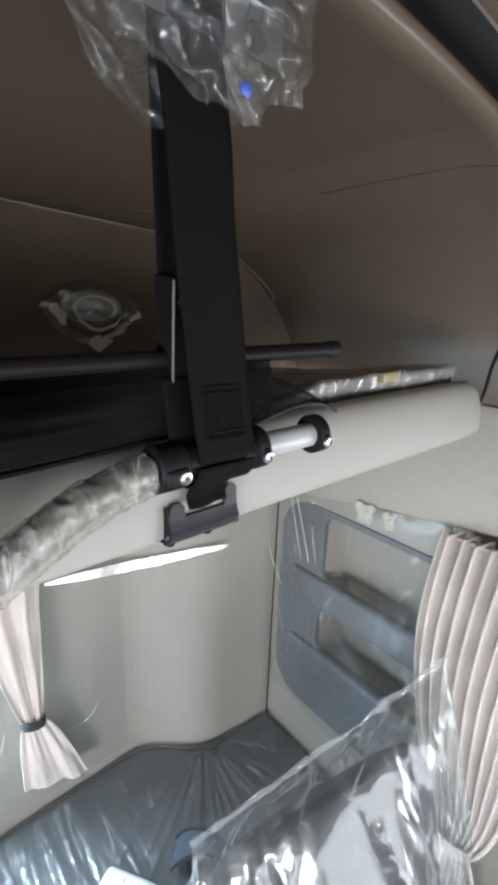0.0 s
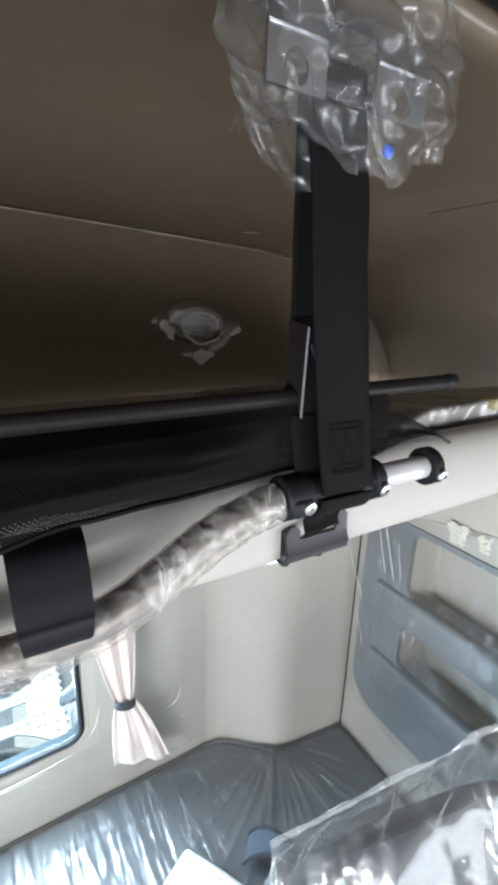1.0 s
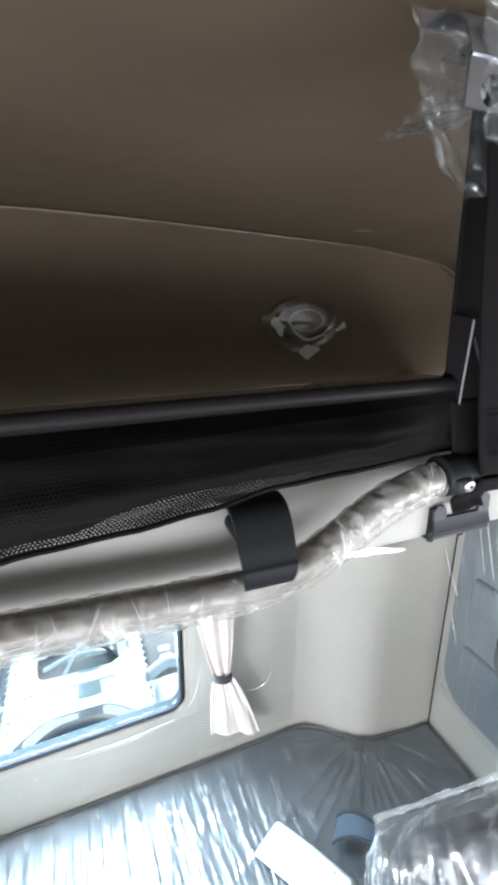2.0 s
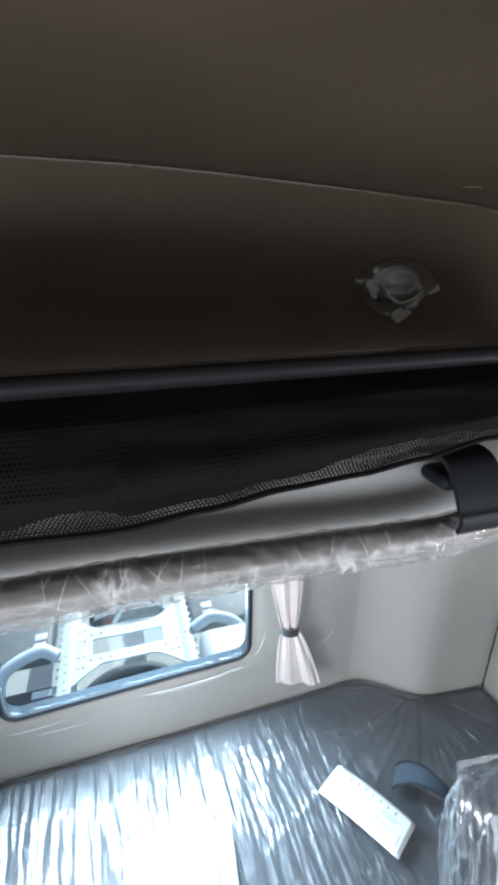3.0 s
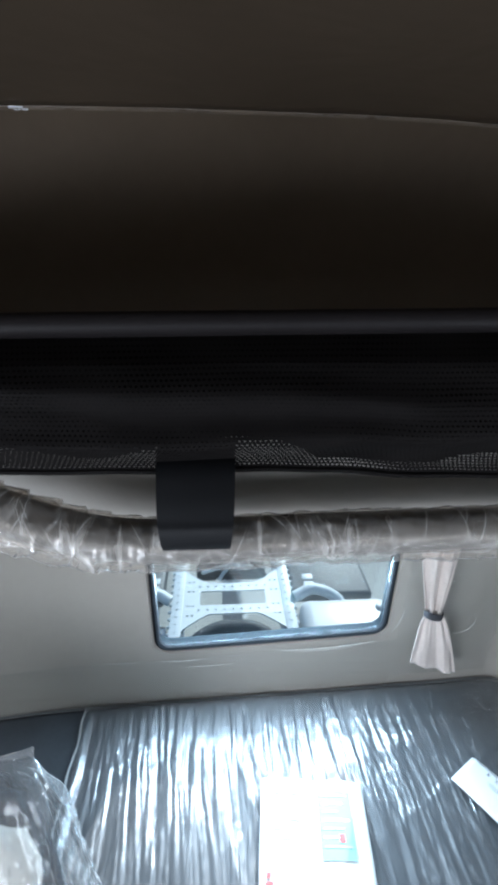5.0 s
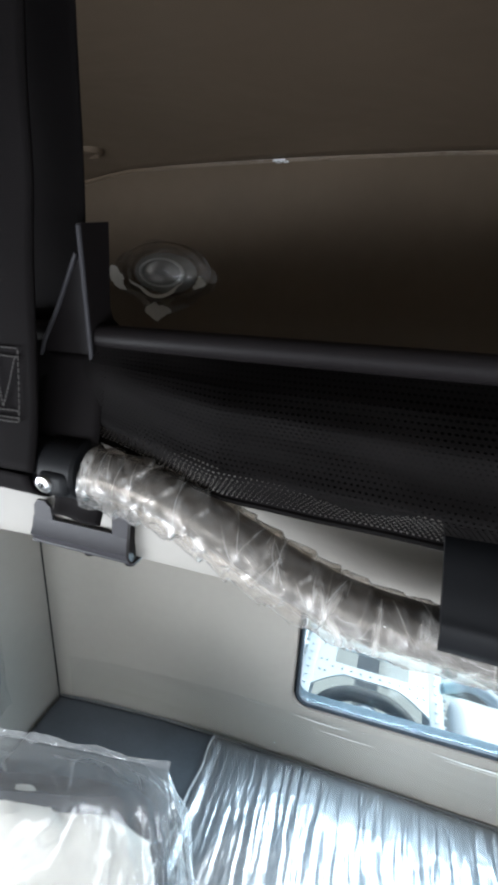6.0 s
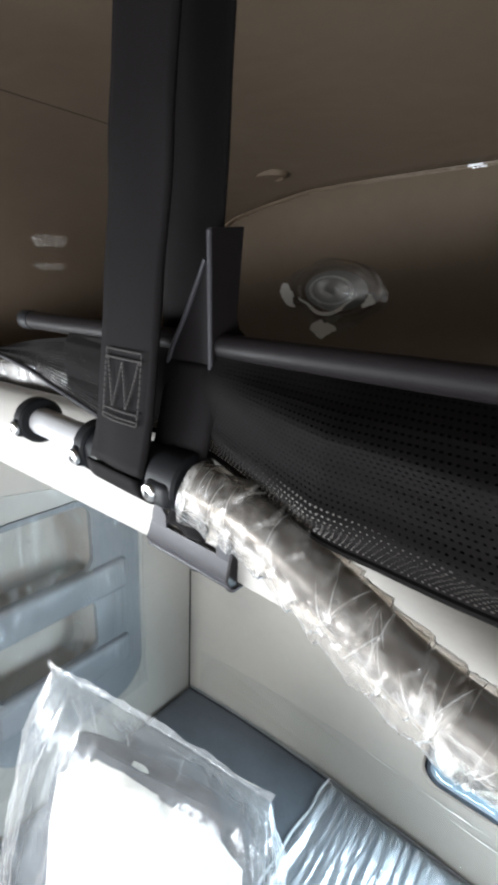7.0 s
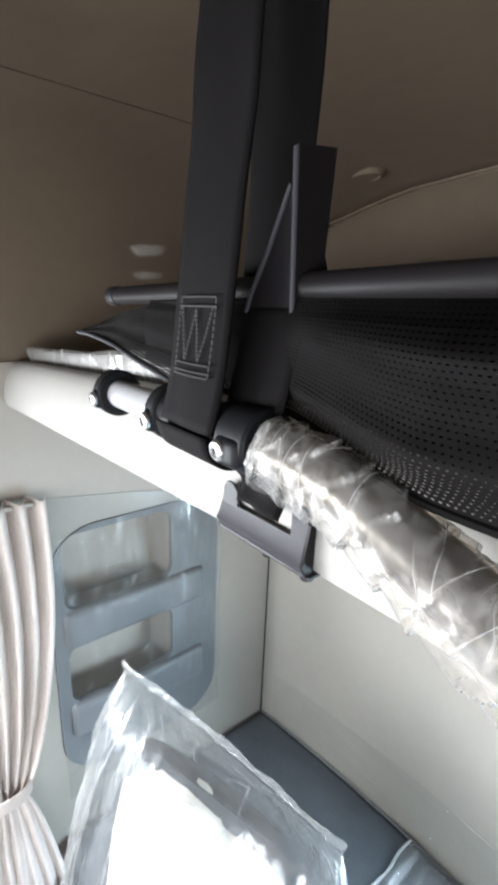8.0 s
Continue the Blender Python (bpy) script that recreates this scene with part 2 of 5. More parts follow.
# left seat's copy of the wrap, milkier to paint in its strong daylight
M_FILM_SEAT_LIT = film("lit_seat_wrap", 2.6, 0.12, 0.05, 0.42, 9, stretch=(1.0, 1.0, 0.4), facets=0.9, sheen=0.5, broad=0.42, crease=0.14, crease_scale=14, crease_wide=0.02, crease_stretch=(1, 1, 0.22))
M_PALECLOTH = weave("pale_seat_cloth", (0.50, 0.475, 0.43), 0.002, 0.85, 0.3)
M_FILM_HEM = film("hem_wrap", 2.4, 0.12, 0.14, 0.6, 40)
M_FILM_BAG = film("thin_bag_film", 0.8, 0.14, 0.045, 0.18, 14, facets=0.6, crease=0.14, crease_scale=40, crease_wide=0.04)
M_FILM_TUBE = film("tube_wrap", 1.1, 0.18, 0.090, 0.30, 40, facets=1.1, sheen=0.5, broad=0.45, tint=(0.965, 0.935, 0.900), stretch=(1.8, 0.5, 0.5), crease=0.34, crease_scale=30, crease_wide=0.11, crease_stretch=(1.7, 0.6, 0.6))
M_FILM_SHELF = film("shelf_wrap", 1.6, 0.08, 0.004, 0.45, 12, stretch=(1.0, 1.0, 0.3), facets=0.4, sheen=0.1, crease=0.22, crease_scale=16, crease_wide=0.015, crease_stretch=(1, 1, 0.15))
M_TAPE_PALE = mat("pale_crumpled_tape", (0.46, 0.44, 0.37), 0.35, vary=0.1, scale=40)
M_FILM_FLAT = film("smooth_wrap", 0.6, 0.08, 0.015, 0.3, 9)
M_FILM_SILL = film("sill_wrap", 0.8, 0.08, 0.0, 0.10, 10, stretch=(0.3, 1.0, 1.6), facets=0.5, crease=0.0, crease_scale=16, crease_wide=0.03, crease_stretch=(0.22, 1, 1.5))
M_FILM_LAMP = film("bubble_wrap_film", 5.0, 0.10, 0.03, 0.5, 22, facets=1.0, sheen=0.4)
M_SCRAP = film("film_scrap_clear", 1.4, 0.3, 0.035, 0.08, 40, tint=(1.0, 0.95, 0.85))
M_CREASE = film("pale_film_crease", 5.0, 0.16, 0.55, 0.12, 40, tint=(1.0, 0.97, 0.9))
M_FOLD_GLINT = film("pale_fold_glint", 3.0, 0.2, 0.85, 0.12, 40, tint=(1.0, 0.97, 0.9))
M_LENS = film("frosted_lens", 1.2, 0.12, 0.35, 0.1, 10)


def glass(name):
    m = bpy.data.materials.new(name)
    m.use_nodes = True
    t = m.node_tree
    t.nodes.remove(t.nodes["Principled BSDF"])
    clear = t.nodes.new("ShaderNodeBsdfTransparent")
    clear.inputs["Color"].default_value = (0.86, 0.95, 0.97, 1)
    shine = t.nodes.new("ShaderNodeBsdfGlossy")
    shine.inputs["Roughness"].default_value = 0.02
    fr = slant(t, 0.04, 0.9, 4.0)
    mx = t.nodes.new("ShaderNodeMixShader")
    t.links.new(fr.outputs[0], mx.inputs[0])
    t.links.new(clear.outputs[0], mx.inputs[1])
    t.links.new(shine.outputs[0], mx.inputs[2])
    t.links.new(mx.outputs[0], t.nodes["Material Output"].inputs["Surface"])
    return m


M_GLASS = glass("tinted_window_glass")


# ---- mesh helpers ----
def thing(name, at, label, category, group="", kind=""):
    ob = new(name)
    ob.empty_display_size = 0.05
    ob.location = at
    return tagged(ob, label, category, group, kind)


def link(name, me, material, parent=None, label="", smooth=True):
    ob = new(name, me)
    me.materials.append(material)
    if smooth:
        me.shade_smooth()
    if parent is not None:
        ob.parent = parent
        if parent.type == "EMPTY":
            ob.matrix_parent_inverse = Matrix.Translation(-Vector(parent.location))
    return tagged(ob, label)


def part(name, bm, material, parent=None, label="", smooth=True):
    """Links a bmesh as one mesh object under a thing or under a part."""
    bmesh.ops.recalc_face_normals(bm, faces=bm.faces[:])
    me = bpy.data.meshes.new(name)
    bm.to_mesh(me)
    bm.free()
    ob = link(name, me, material, parent, label, smooth)
    if smooth:
        me.set_sharp_from_angle(angle=radians(38))
    return ob


def part_data(name, verts, faces, material, parent=None, label="", smooth=True):
    me = bpy.data.meshes.new(name)
    me.from_pydata([tuple(v) for v in verts], [], faces)
    me.update()
    return link(name, me, material, parent, label, smooth)


def structure(ob, label, category):
    return tagged(ob, label, category, kind="structure")


def add_box(bm, lo, hi, bevel=0.0, segs=2, m=None):
    """A box between two corners, its edges rounded, put through m."""
    lo, hi = Vector(lo), Vector(hi)
    vs = bmesh.ops.create_cube(bm, size=1)["verts"]
    for v in vs:
        v.co = Vector([(lo[i] + hi[i]) / 2 + v.co[i] * (hi[i] - lo[i]) for i in range(3)])
    if bevel:
        es = list({e for v in vs for e in v.link_edges})
        r = bmesh.ops.bevel(bm, geom=es, offset=bevel, segments=segs, profile=0.5, affect="EDGES")
        vs = list({v for f in r["faces"] for v in f.verts} | {v for v in vs if v.is_valid})
    if m is not None:
        for v in vs:
            v.co = m @ v.co
    return vs


def box(lo, hi, bevel=0.0, segs=2, m=None):
    bm = bmesh.new()
    add_box(bm, lo, hi, bevel, segs, m)
    return bm


def add_tube(bm, pts, radius, segs=16, caps=True, wobble=None, flat=1.0):
    """A round bar swept along points; radius may be a number or one for each point."""
    pts = [Vector(p) for p in pts]
    rad = radius if isinstance(radius, (list, tuple)) else [radius] * len(pts)
    side = None
    rings = []
    for i, p in enumerate(pts):
        d = (pts[min(i + 1, len(pts) - 1)] - pts[max(i - 1, 0)]).normalized()
        if side is None:
            side = d.orthogonal().normalized()
        side = (side - d * side.dot(d)).normalized()
        up = d.cross(side)
        ring = []
        for k in range(segs):
            a = 2 * math.pi * k / segs
            r = rad[i] * (1 + (wobble(i, a) if wobble else 0))
            ring.append(bm.verts.new(p + side * math.cos(a) * r + up * math.sin(a) * r * flat))
        rings.append(ring)
    for a, b in zip(rings, rings[1:]):
        for k in range(segs):
            bm.faces.new((a[k], a[(k + 1) % segs], b[(k + 1) % segs], b[k]))
    if caps:
        bm.faces.new(rings[0][::-1])
        bm.faces.new(rings[-1])


def tube(pts, radius, segs=16, caps=True, wobble=None):
    bm = bmesh.new()
    add_tube(bm, pts, radius, segs, caps, wobble)
    return bm


def curve_pts(ctrl, n=12):
    """A smooth line through control points."""
    c = [Vector(p) for p in ctrl]
    c = [c[0] * 2 - c[1], *c, c[-1] * 2 - c[-2]]
    out = []
    for i in range(1, len(c) - 2):
        for k in range(n):
            t = k / n
            out.append(0.5 * ((2 * c[i]) + (c[i + 1] - c[i - 1]) * t + (2 * c[i - 1] - 5 * c[i] + 4 * c[i + 1] - c[i + 2]) * t * t
                              + (3 * c[i] - c[i - 1] - 3 * c[i + 1] + c[i + 2]) * t ** 3))
    out.append(c[-2])
    return out


def sheet(nu, nv, f):
    """Verts and faces of a surface f(u, v) over the unit square."""
    verts = [f(i / nu, j / nv) for j in range(nv + 1) for i in range(nu + 1)]
    faces = [(j * (nu + 1) + i, j * (nu + 1) + i + 1, (j + 1) * (nu + 1) + i + 1, (j + 1) * (nu + 1) + i) for j in range(nv) for i in range(nu)]
    return verts, faces


def rounded_rect(w, h, r, n=8):
    """A closed loop of 2D points round a rectangle with rounded corners, centred on zero."""
    pts = []
    for cx, cy, a0 in ((w / 2 - r, h / 2 - r, 0), (-w / 2 + r, h / 2 - r, 90), (-w / 2 + r, -h / 2 + r, 180), (w / 2 - r, -h / 2 + r, 270)):
        for k in range(n + 1):
            a = radians(a0 + 90 * k / n)
            pts.append((cx + r * math.cos(a), cy + r * math.sin(a)))
    return pts


def loft(bm, loops, closed=True, cap_first=False, cap_last=False):
    rings = [[bm.verts.new(p) for p in lp] for lp in loops]
    n = len(rings[0])
    for a, b in zip(rings, rings[1:]):
        for k in range(n if closed else n - 1):
            bm.faces.new((a[k], a[(k + 1) % n], b[(k + 1) % n], b[k]))
    if cap_first:
        bm.faces.new(rings[0][::-1])
    if cap_last:
        bm.faces.new(rings[-1])


def disc_rings(bm, centre, axis, profile, segs=24, start=None):
    """A turned shape: profile of (radius, height along axis)."""
    axis = Vector(axis).normalized()
    a = axis.orthogonal().normalized() if start is None else Vector(start)
    b = axis.cross(a)
    loops = [[Vector(centre) + axis * h + (a * math.cos(2 * math.pi * k / segs) + b * math.sin(2 * math.pi * k / segs)) * max(r, 1e-5) for k in range(segs)] for r, h in profile]
    loft(bm, loops, cap_first=profile[0][0] > 1e-4, cap_last=profile[-1][0] > 1e-4)


def nz(*p):
    return noise.noise(Vector(p))


# ---- the cab's shell ----
REAR = [(0.62, 0.7741), (0.68, 0.778), (0.71, 0.778), (0.74, 0.771), (0.77, 0.754), (0.80, 0.730), (0.84, 0.695), (0.875, 0.668), (0.905, 0.651), (0.94, 0.642), (1.0, 0.637), (1.155, 0.626)]


def rear_y(x):
    """The rear wall's place along y."""
    if x <= -0.45:
        d = min(-0.45 - x, 0.71)
        return 0.742 - 0.012 * d - 0.105 * d * d
    if x <= 0.62:
        return 0.742 + 0.03 * (x + 0.45)
    for (xa, ya), (xb, yb) in zip(REAR, REAR[1:]):
        if x <= xb:
            return ya + (yb - ya) * (x - xa) / (xb - xa)
    return REAR[-1][1]


WIN_X, WIN_Z, WIN_W, WIN_H = -0.022, 0.838, 0.700, 0.385


def filled(loops, depth):
    """A flat plate with holes, drawn by closed loops of points, thickened by the vector depth."""
    bm = bmesh.new()
    edges = []
    for lp in loops:
        vs = [bm.verts.new(p) for p in lp]
        edges += [bm.edges.new((vs[k], vs[(k + 1) % len(vs)])) for k in range(len(vs))]
    bmesh.ops.triangle_fill(bm, use_beauty=True, use_dissolve=False, edges=edges)
    r = bmesh.ops.extrude_face_region(bm, geom=bm.faces[:])
    bmesh.ops.translate(bm, vec=Vector(depth), verts=[e for e in r["geom"] if isinstance(e, bmesh.types.BMVert)])
    return bm


# rear wall: middle plate with the window hole, then the side bends
def rear_pt(x, z, off=0.0):
    return Vector((x, rear_y(x) + off, z))


win_loop = rounded_rect(WIN_W + 0.03, WIN_H + 0.03, 0.055, 8)
flat = [(-0.45, 0.30), (0.62, 0.30), (0.62, 1.62), (-0.45, 1.62)]


def rear_flat(x, z, off=0.0):
    return Vector((x, 0.742 + 0.03 * (x + 0.45) + off, z))


def win_pt(x, z, off=0.0):
    """On the rear wall, for the window, which sits a little askew."""
    return rear_flat(WIN_X + x, WIN_Z + z + 0.02 * x, off)


wall = part("wall_rear", filled([[rear_flat(x, z) for x, z in flat], [win_pt(x, z) for x, z in win_loop]], (0, 0.05, 0)), M_WALL)
structure(wall, "beige vinyl rear cab wall round the window", "wall")


def bend(x0, x1, n, name):
    xs = [x0 + (x1 - x0) * i / n for i in range(n + 1)]
    bm = bmesh.new()
    loft(bm, [[Vector((x, rear_y(x) + off, z)) for off, z in ((0, 0.30), (0, 1.62), (0.04, 1.62), (0.04, 0.30))] for x in xs], cap_first=True, cap_last=True)
    return part(name, bm, M_WALL)


structure(bend(-1.155, -0.45, 30, "wall_rear_bend_1"), "beige vinyl rear cab wall beside the corner", "wall")
structure(bend(0.62, 1.155, 50, "wall_rear_bend_2"), "beige vinyl rear wall with a boxed-out corner", "wall")

# dark joints where the rear wall meets the side walls
for s, side in ((-1, "left"), (1, "right")):
    yc = rear_y(1.155 * s)
    seam = part("trim_joint_" + side, tube([(1.1535 * s, yc - 0.001, 0.40), (1.1535 * s, yc - 0.001, 1.0), (1.1535 * s, yc - 0.001, 1.60)], 0.0022, 8), M_RUBBER)
    structure(seam, "thin dark joint between rear wall and side wall", "trim")

# the window: moulded flange, rubber seal, pane
window = thing("window_1", rear_flat(WIN_X, WIN_Z - WIN_H / 2), "fixed rear cab window with a black rubber seal", "window", kind="structure")
bm = bmesh.new()
loops = []
for w, h, r, off in ((0.044, 0.044, 0.062, 0.001), (0.034, 0.034, 0.056, -0.0015), (0.024, 0.024, 0.052, -0.001), (0.014, 0.014, 0.048, 0.006), (0.006, 0.006, 0.045, 0.03)):
    loops.append([win_pt(x, z, off) for x, z in rounded_rect(WIN_W + w, WIN_H + h, r, 8)])
loft(bm, loops)
part("window_frame", bm, M_WALL, window, "beige moulded window surround")
bm = bmesh.new()
loops = [[win_pt(x, z, off) for x, z in rounded_rect(WIN_W + w, WIN_H + w, r, 8)]
         for w, r, off in ((0.012, 0.048, 0.012), (0.010, 0.047, 0.000), (-0.002, 0.044, -0.004), (-0.014, 0.038, 0.002), (-0.010, 0.036, 0.040))]
loft(bm, loops)
part("seal", bm, M_RUBBER, window, "black rubber seal")
bm = bmesh.new()
loops = [[win_pt(x, z, off) for x, z in rounded_rect(WIN_W - 0.02, WIN_H - 0.02, 0.035, 8)] for off in (0.009, 0.013)]
loft(bm, loops, cap_first=True, cap_last=True)
pane = part("pane", bm, M_GLASS, window, "clear bluish glass", smooth=False)
pane.visible_shadow = False

# roof liner: one arched shell with a lip at the front and a groove at the back
SECTION = [(0.0, 1.984), (0.30, 1.982), (0.55, 1.975), (0.72, 1.962), (0.78, 1.952), (0.88, 1.918), (0.98, 1.872), (1.06, 1.815), (1.11, 1.745), (1.135, 1.66), (1.14, 1.57)]
XS = [(-x, z) for x, z in SECTION[:0:-1]] + SECTION


def arch(u):
    k = u * (len(XS) - 1)
    i = min(int(k), len(XS) - 2)
    p = [Vector((*XS[min(max(j, 0), len(XS) - 1)], 0)) for j in (i - 1, i, i + 1, i + 2)]
    t = k - i
    q = 0.5 * ((2 * p[1]) + (p[2] - p[0]) * t + (2 * p[0] - 5 * p[1] + 4 * p[2] - p[3]) * t * t + (3 * p[1] - p[0] - 3 * p[2] + p[3]) * t ** 3)
    return q.x, q.y


LIP = [(-0.008, 0.012), (-0.012, 0.002), (-0.008, -0.004), (0.002, -0.006), (0.014, -0.004), (0.04, 0.001), (0.10, 0.003), (0.25, 0.002), (0.40, -0.008), (0.52, -0.020),
       (0.585, -0.029), (0.607, -0.034), (0.614, -0.030), (0.618, -0.023), (0.624, -0.024), (0.628, -0.032), (0.634, -0.041), (0.642, -0.055), (0.652, -0.08), (0.660, -0.13), (0.664, -0.2), (0.668, -0.45)]


def front_y(x):
    """How far the liner's front edge runs forward of its middle."""
    q = min(1.0, max(0.0, (-x - 0.55) / 0.40))
    return -0.038 - 0.19 * q * q * (3 - 2 * q)


def roof(u, v):
    x, z = arch(u)
    k = v * (len(LIP) - 1)
    y, dz = LIP[int(round(k))]
    edge = max(0.0, abs(x) - 0.9) / 0.24
    z = 1.984 + (z - 1.984) * (1 - 0.45 * min(1, max(0, y) / 0.6) * min(1, max(0, 1.10 - abs(x)) / 0.15))
    if y > 0.63:
        z = max(z + dz, 1.50) if abs(x) < 1.13 else min(z, 1.57)
        y -= 0.05 * edge ** 2
    else:
        z += dz
        y -= 0.05 * edge ** 2 * max(0.0, y) / 0.6
    # the rear of the roof sags a little towards one corner
    q = min(1.0, max(0.0, x / 0.65))
    z -= 0.015 * q * q * (3 - 2 * q) * min(1.0, max(0.0, (1.05 - x) / 0.25)) * min(1.0, max(0.0, y) / 0.6) ** 2
    return Vector((x, y + front_y(x) * max(0.0, 1 - max(0.0, y) / 0.3), z + 0.003 * nz(x * 2.2, y * 3.1, 5)))


v, f = sheet(120, len(LIP) - 1, roof)
roof_ob = part_data("ceiling", v, f, M_ROOF)
roof_ob.data.materials.append(M_LINER)
for face in roof_ob.data.polygons:
    face.material_index = 1 if face.center.y > 0.615 else 0
structure(roof_ob, "warm grey moulded roof liner with a seam at the rear", "ceiling")

def on_roof(x, y):
    """The liner's height over a place on the plan."""
    u = min((k / 400 for k in range(401)), key=lambda q: abs(arch(q)[0] - x))
    i = min(range(len(LIP)), key=lambda q: abs(LIP[q][0] - y))
    p = roof(u, i / (len(LIP) - 1))
    return Vector((p.x, p.y, p.z))


for row, drop, r, m, nm in ((11, 0.0005, 0.0022, M_BEAD, "trim_seam_upper"), (15, 0.0005, 0.0014, M_BEAD, "trim_seam_lower")):
    pts = [roof(k / 160, row / (len(LIP) - 1)) + Vector((0, -0.0005, -drop + 0.0006 * nz(k * 0.4, 3, 1))) for k in range(24, 137)]
    structure(part(nm, tube(pts, r, 8), m), "thin glossy bead along the roof liner's rear seam", "trim")
for row in (11, 15):
    u0 = min((k / 2000 for k in range(2001)), key=lambda q: abs(arch(q)[0] + 0.478))
    pts = [roof(u0 + 0.0022 * k, row / (len(LIP) - 1)) + Vector((0, -0.0015, -0.0012)) for k in (-1, 0, 1)]
    tagged(part("seam_staple", tube(pts, 0.0019, 8), M_STEEL), "small bright staple on the roof liner's seam", "staple", group="seam staples")
for s in (-1, 1):
    pts = [on_roof(0.822 * s, y) + Vector((0, 0, -0.0002)) for y in (0.014, 0.04, 0.10, 0.25)]
    structure(part("trim_liner_joint_" + ("right" if s > 0 else "left"), tube(curve_pts(pts, 6), 0.0008, 6), M_JOINT), "thin dark joint line in the roof liner", "trim")

# black seal strip at the liner's front lip, then the front roof
v, f = sheet(100, 6, lambda u, w: Vector((arch(u)[0] * 0.985, -0.010 - 0.036 * w + front_y(arch(u)[0]), arch(u)[1] + 0.008 - 0.010 * math.sin(math.pi * w))))
structure(part_data("trim_roof", v, f, M_BLACK), "black rubber strip along the roof liner's front lip", "trim")
v, f = sheet(60, 12, lambda u, w: Vector((arch(u)[0] * 1.02, -0.044 - 1.56 * w + front_y(arch(u)[0]) * (1 - w), arch(u)[1] + 0.012 + 0.05 * math.sin(math.pi * min(1, w * 1.3)) - 0.10 * w * w)))
structure(part_data("ceiling_front", v, f, M_LINER), "warm grey roof liner over the seats", "ceiling")
structure(part("roof_skin", box((-1.30, -1.75, 2.16), (1.30, 0.80, 2.18)), M_TRIM), "painted steel roof over the liner", "roof")

# side walls with shelf niches
NICHE = {1: (0.597, 0.02, 0.436), -1: (0.482, 0.045, 0.343)}


def yz_loop(x, y0, y1, z0, z1, r, n=6):
    return [Vector((x, (y0 + y1) / 2 + a, (z0 + z1) / 2 + b)) for a, b in rounded_rect(abs(y1 - y0), z1 - z0, r, n)]


for s, side in ((1, "wall_right"), (-1, "wall_left")):
    yo, yi, yh = NICHE[s]
    X = 1.155 * s
    outer = [Vector((X, a, b)) for a, b in ((0.72, 0.25), (-0.22, 0.25), (-0.22, 1.62), (0.72, 1.62))]
    ob = part(side, filled([outer, yz_loop(X, yo, yi, 0.585, 1.262, 0.11)], (0.03 * s, 0, 0)), M_WALL)
    structure(ob, "beige vinyl side wall of the sleeper compartment", "wall")
    unit = thing("shelf_unit", (X, (yo + yi) / 2, 0.585), "slate grey moulded shelf unit with two open compartments", "shelf", group="side shelf units")
    # the two units differ a little in their openings and how far the shelves reach
    (a1, b1), (a2, b2), edge_y, reach = ((1.050, 1.245), (0.815, 0.957), yi + 0.055, 0.100) if s > 0 else ((1.058, 1.246), (0.806, 0.966), yi + 0.030, 0.093)
    loops = [yz_loop(X - 0.004 * s, yo - 0.001, yi + 0.001, 0.586, 1.261, 0.109), yz_loop(X - 0.004 * s, yh, edge_y, a1, b1, 0.035), yz_loop(X - 0.004 * s, yh, edge_y, a2, b2, 0.03)]
    part("body", filled(loops, (0.016 * s, 0, 0)), M_SHELF, unit)
    for za, zb in ((a1 - 0.045, b1), (a2 - 0.045, b2)):
        bm = bmesh.new()
        loft(bm, [yz_loop(X + 0.0125 * s, yh + 0.001, edge_y - 0.001, za - 0.001, zb + 0.001, 0.034), yz_loop(X + 0.085 * s, yh - 0.004, edge_y + 0.004, za + 0.004, zb - 0.004, 0.034), yz_loop(X + 0.10 * s, yh - 0.016, edge_y + 0.016, za + 0.016, zb - 0.016, 0.03)], cap_last=True)
        part("recess", bm, M_TRIM, unit, "beige moulded recess behind the shelf")
    for z, d in ((a1, 0.002), (a2, 0.002)):
        part("shelf_lip", box((min(X - 0.020 * s, X + 0.013 * s), edge_y - 0.005, z - 0.092), (max(X - 0.020 * s, X + 0.013 * s), yh + reach, z + d), 0.014, 4), M_SHELF, unit, "rounded grey shelf lip")
    # clear film over the niche
    def niche_film(u, w):
        near = math.exp(-((u - 0.08) / 0.14) ** 2)
        streak = 0.010 * max(0.0, 1 - abs(nz(u * 34 + 0.5 * w, w * 1.2, 5 + s)) * 3) ** 2 * near
        return Vector((X - (0.022 + 0.008 * nz(u * 4, w * 5, 3 + s) + 0.006 * abs(nz(u * 9, w * 2, 7)) + streak) * s, yo - 0.0 + (yi - yo) * u, 0.60 + 0.70 * w - 0.05 * u))

    v, f = sheet(110, 60, niche_film)
    wrap = thing("protective_film", (X - 0.03 * s, (yo + yi) / 2, 0.60), "clear protective film over the grey shelf unit", "plastic film", group="side shelf films")
    part_data("sheet", v, f, M_FILM_SHELF, wrap)
    if s > 0:
        for r, pts in ((0.0012, ((0.522, 1.288), (0.495, 1.213), (0.457, 1.101))), (0.0009, ((0.542, 1.281), (0.517, 1.196), (0.488, 1.103))), (0.0015, ((0.636, 1.115), (0.604, 1.045), (0.561, 0.979))), (0.0009, ((0.590, 0.93), (0.571, 0.905), (0.538, 0.824))), (0.0008, ((0.454, 1.214), (0.444, 1.16), (0.432, 1.113)))):
            part("fold", tube(curve_pts([(X - 0.036, y, z) for y, z in pts], 6), r, 6), M_CREASE, wrap, "thin fold in the film, drawn pale for its glint")
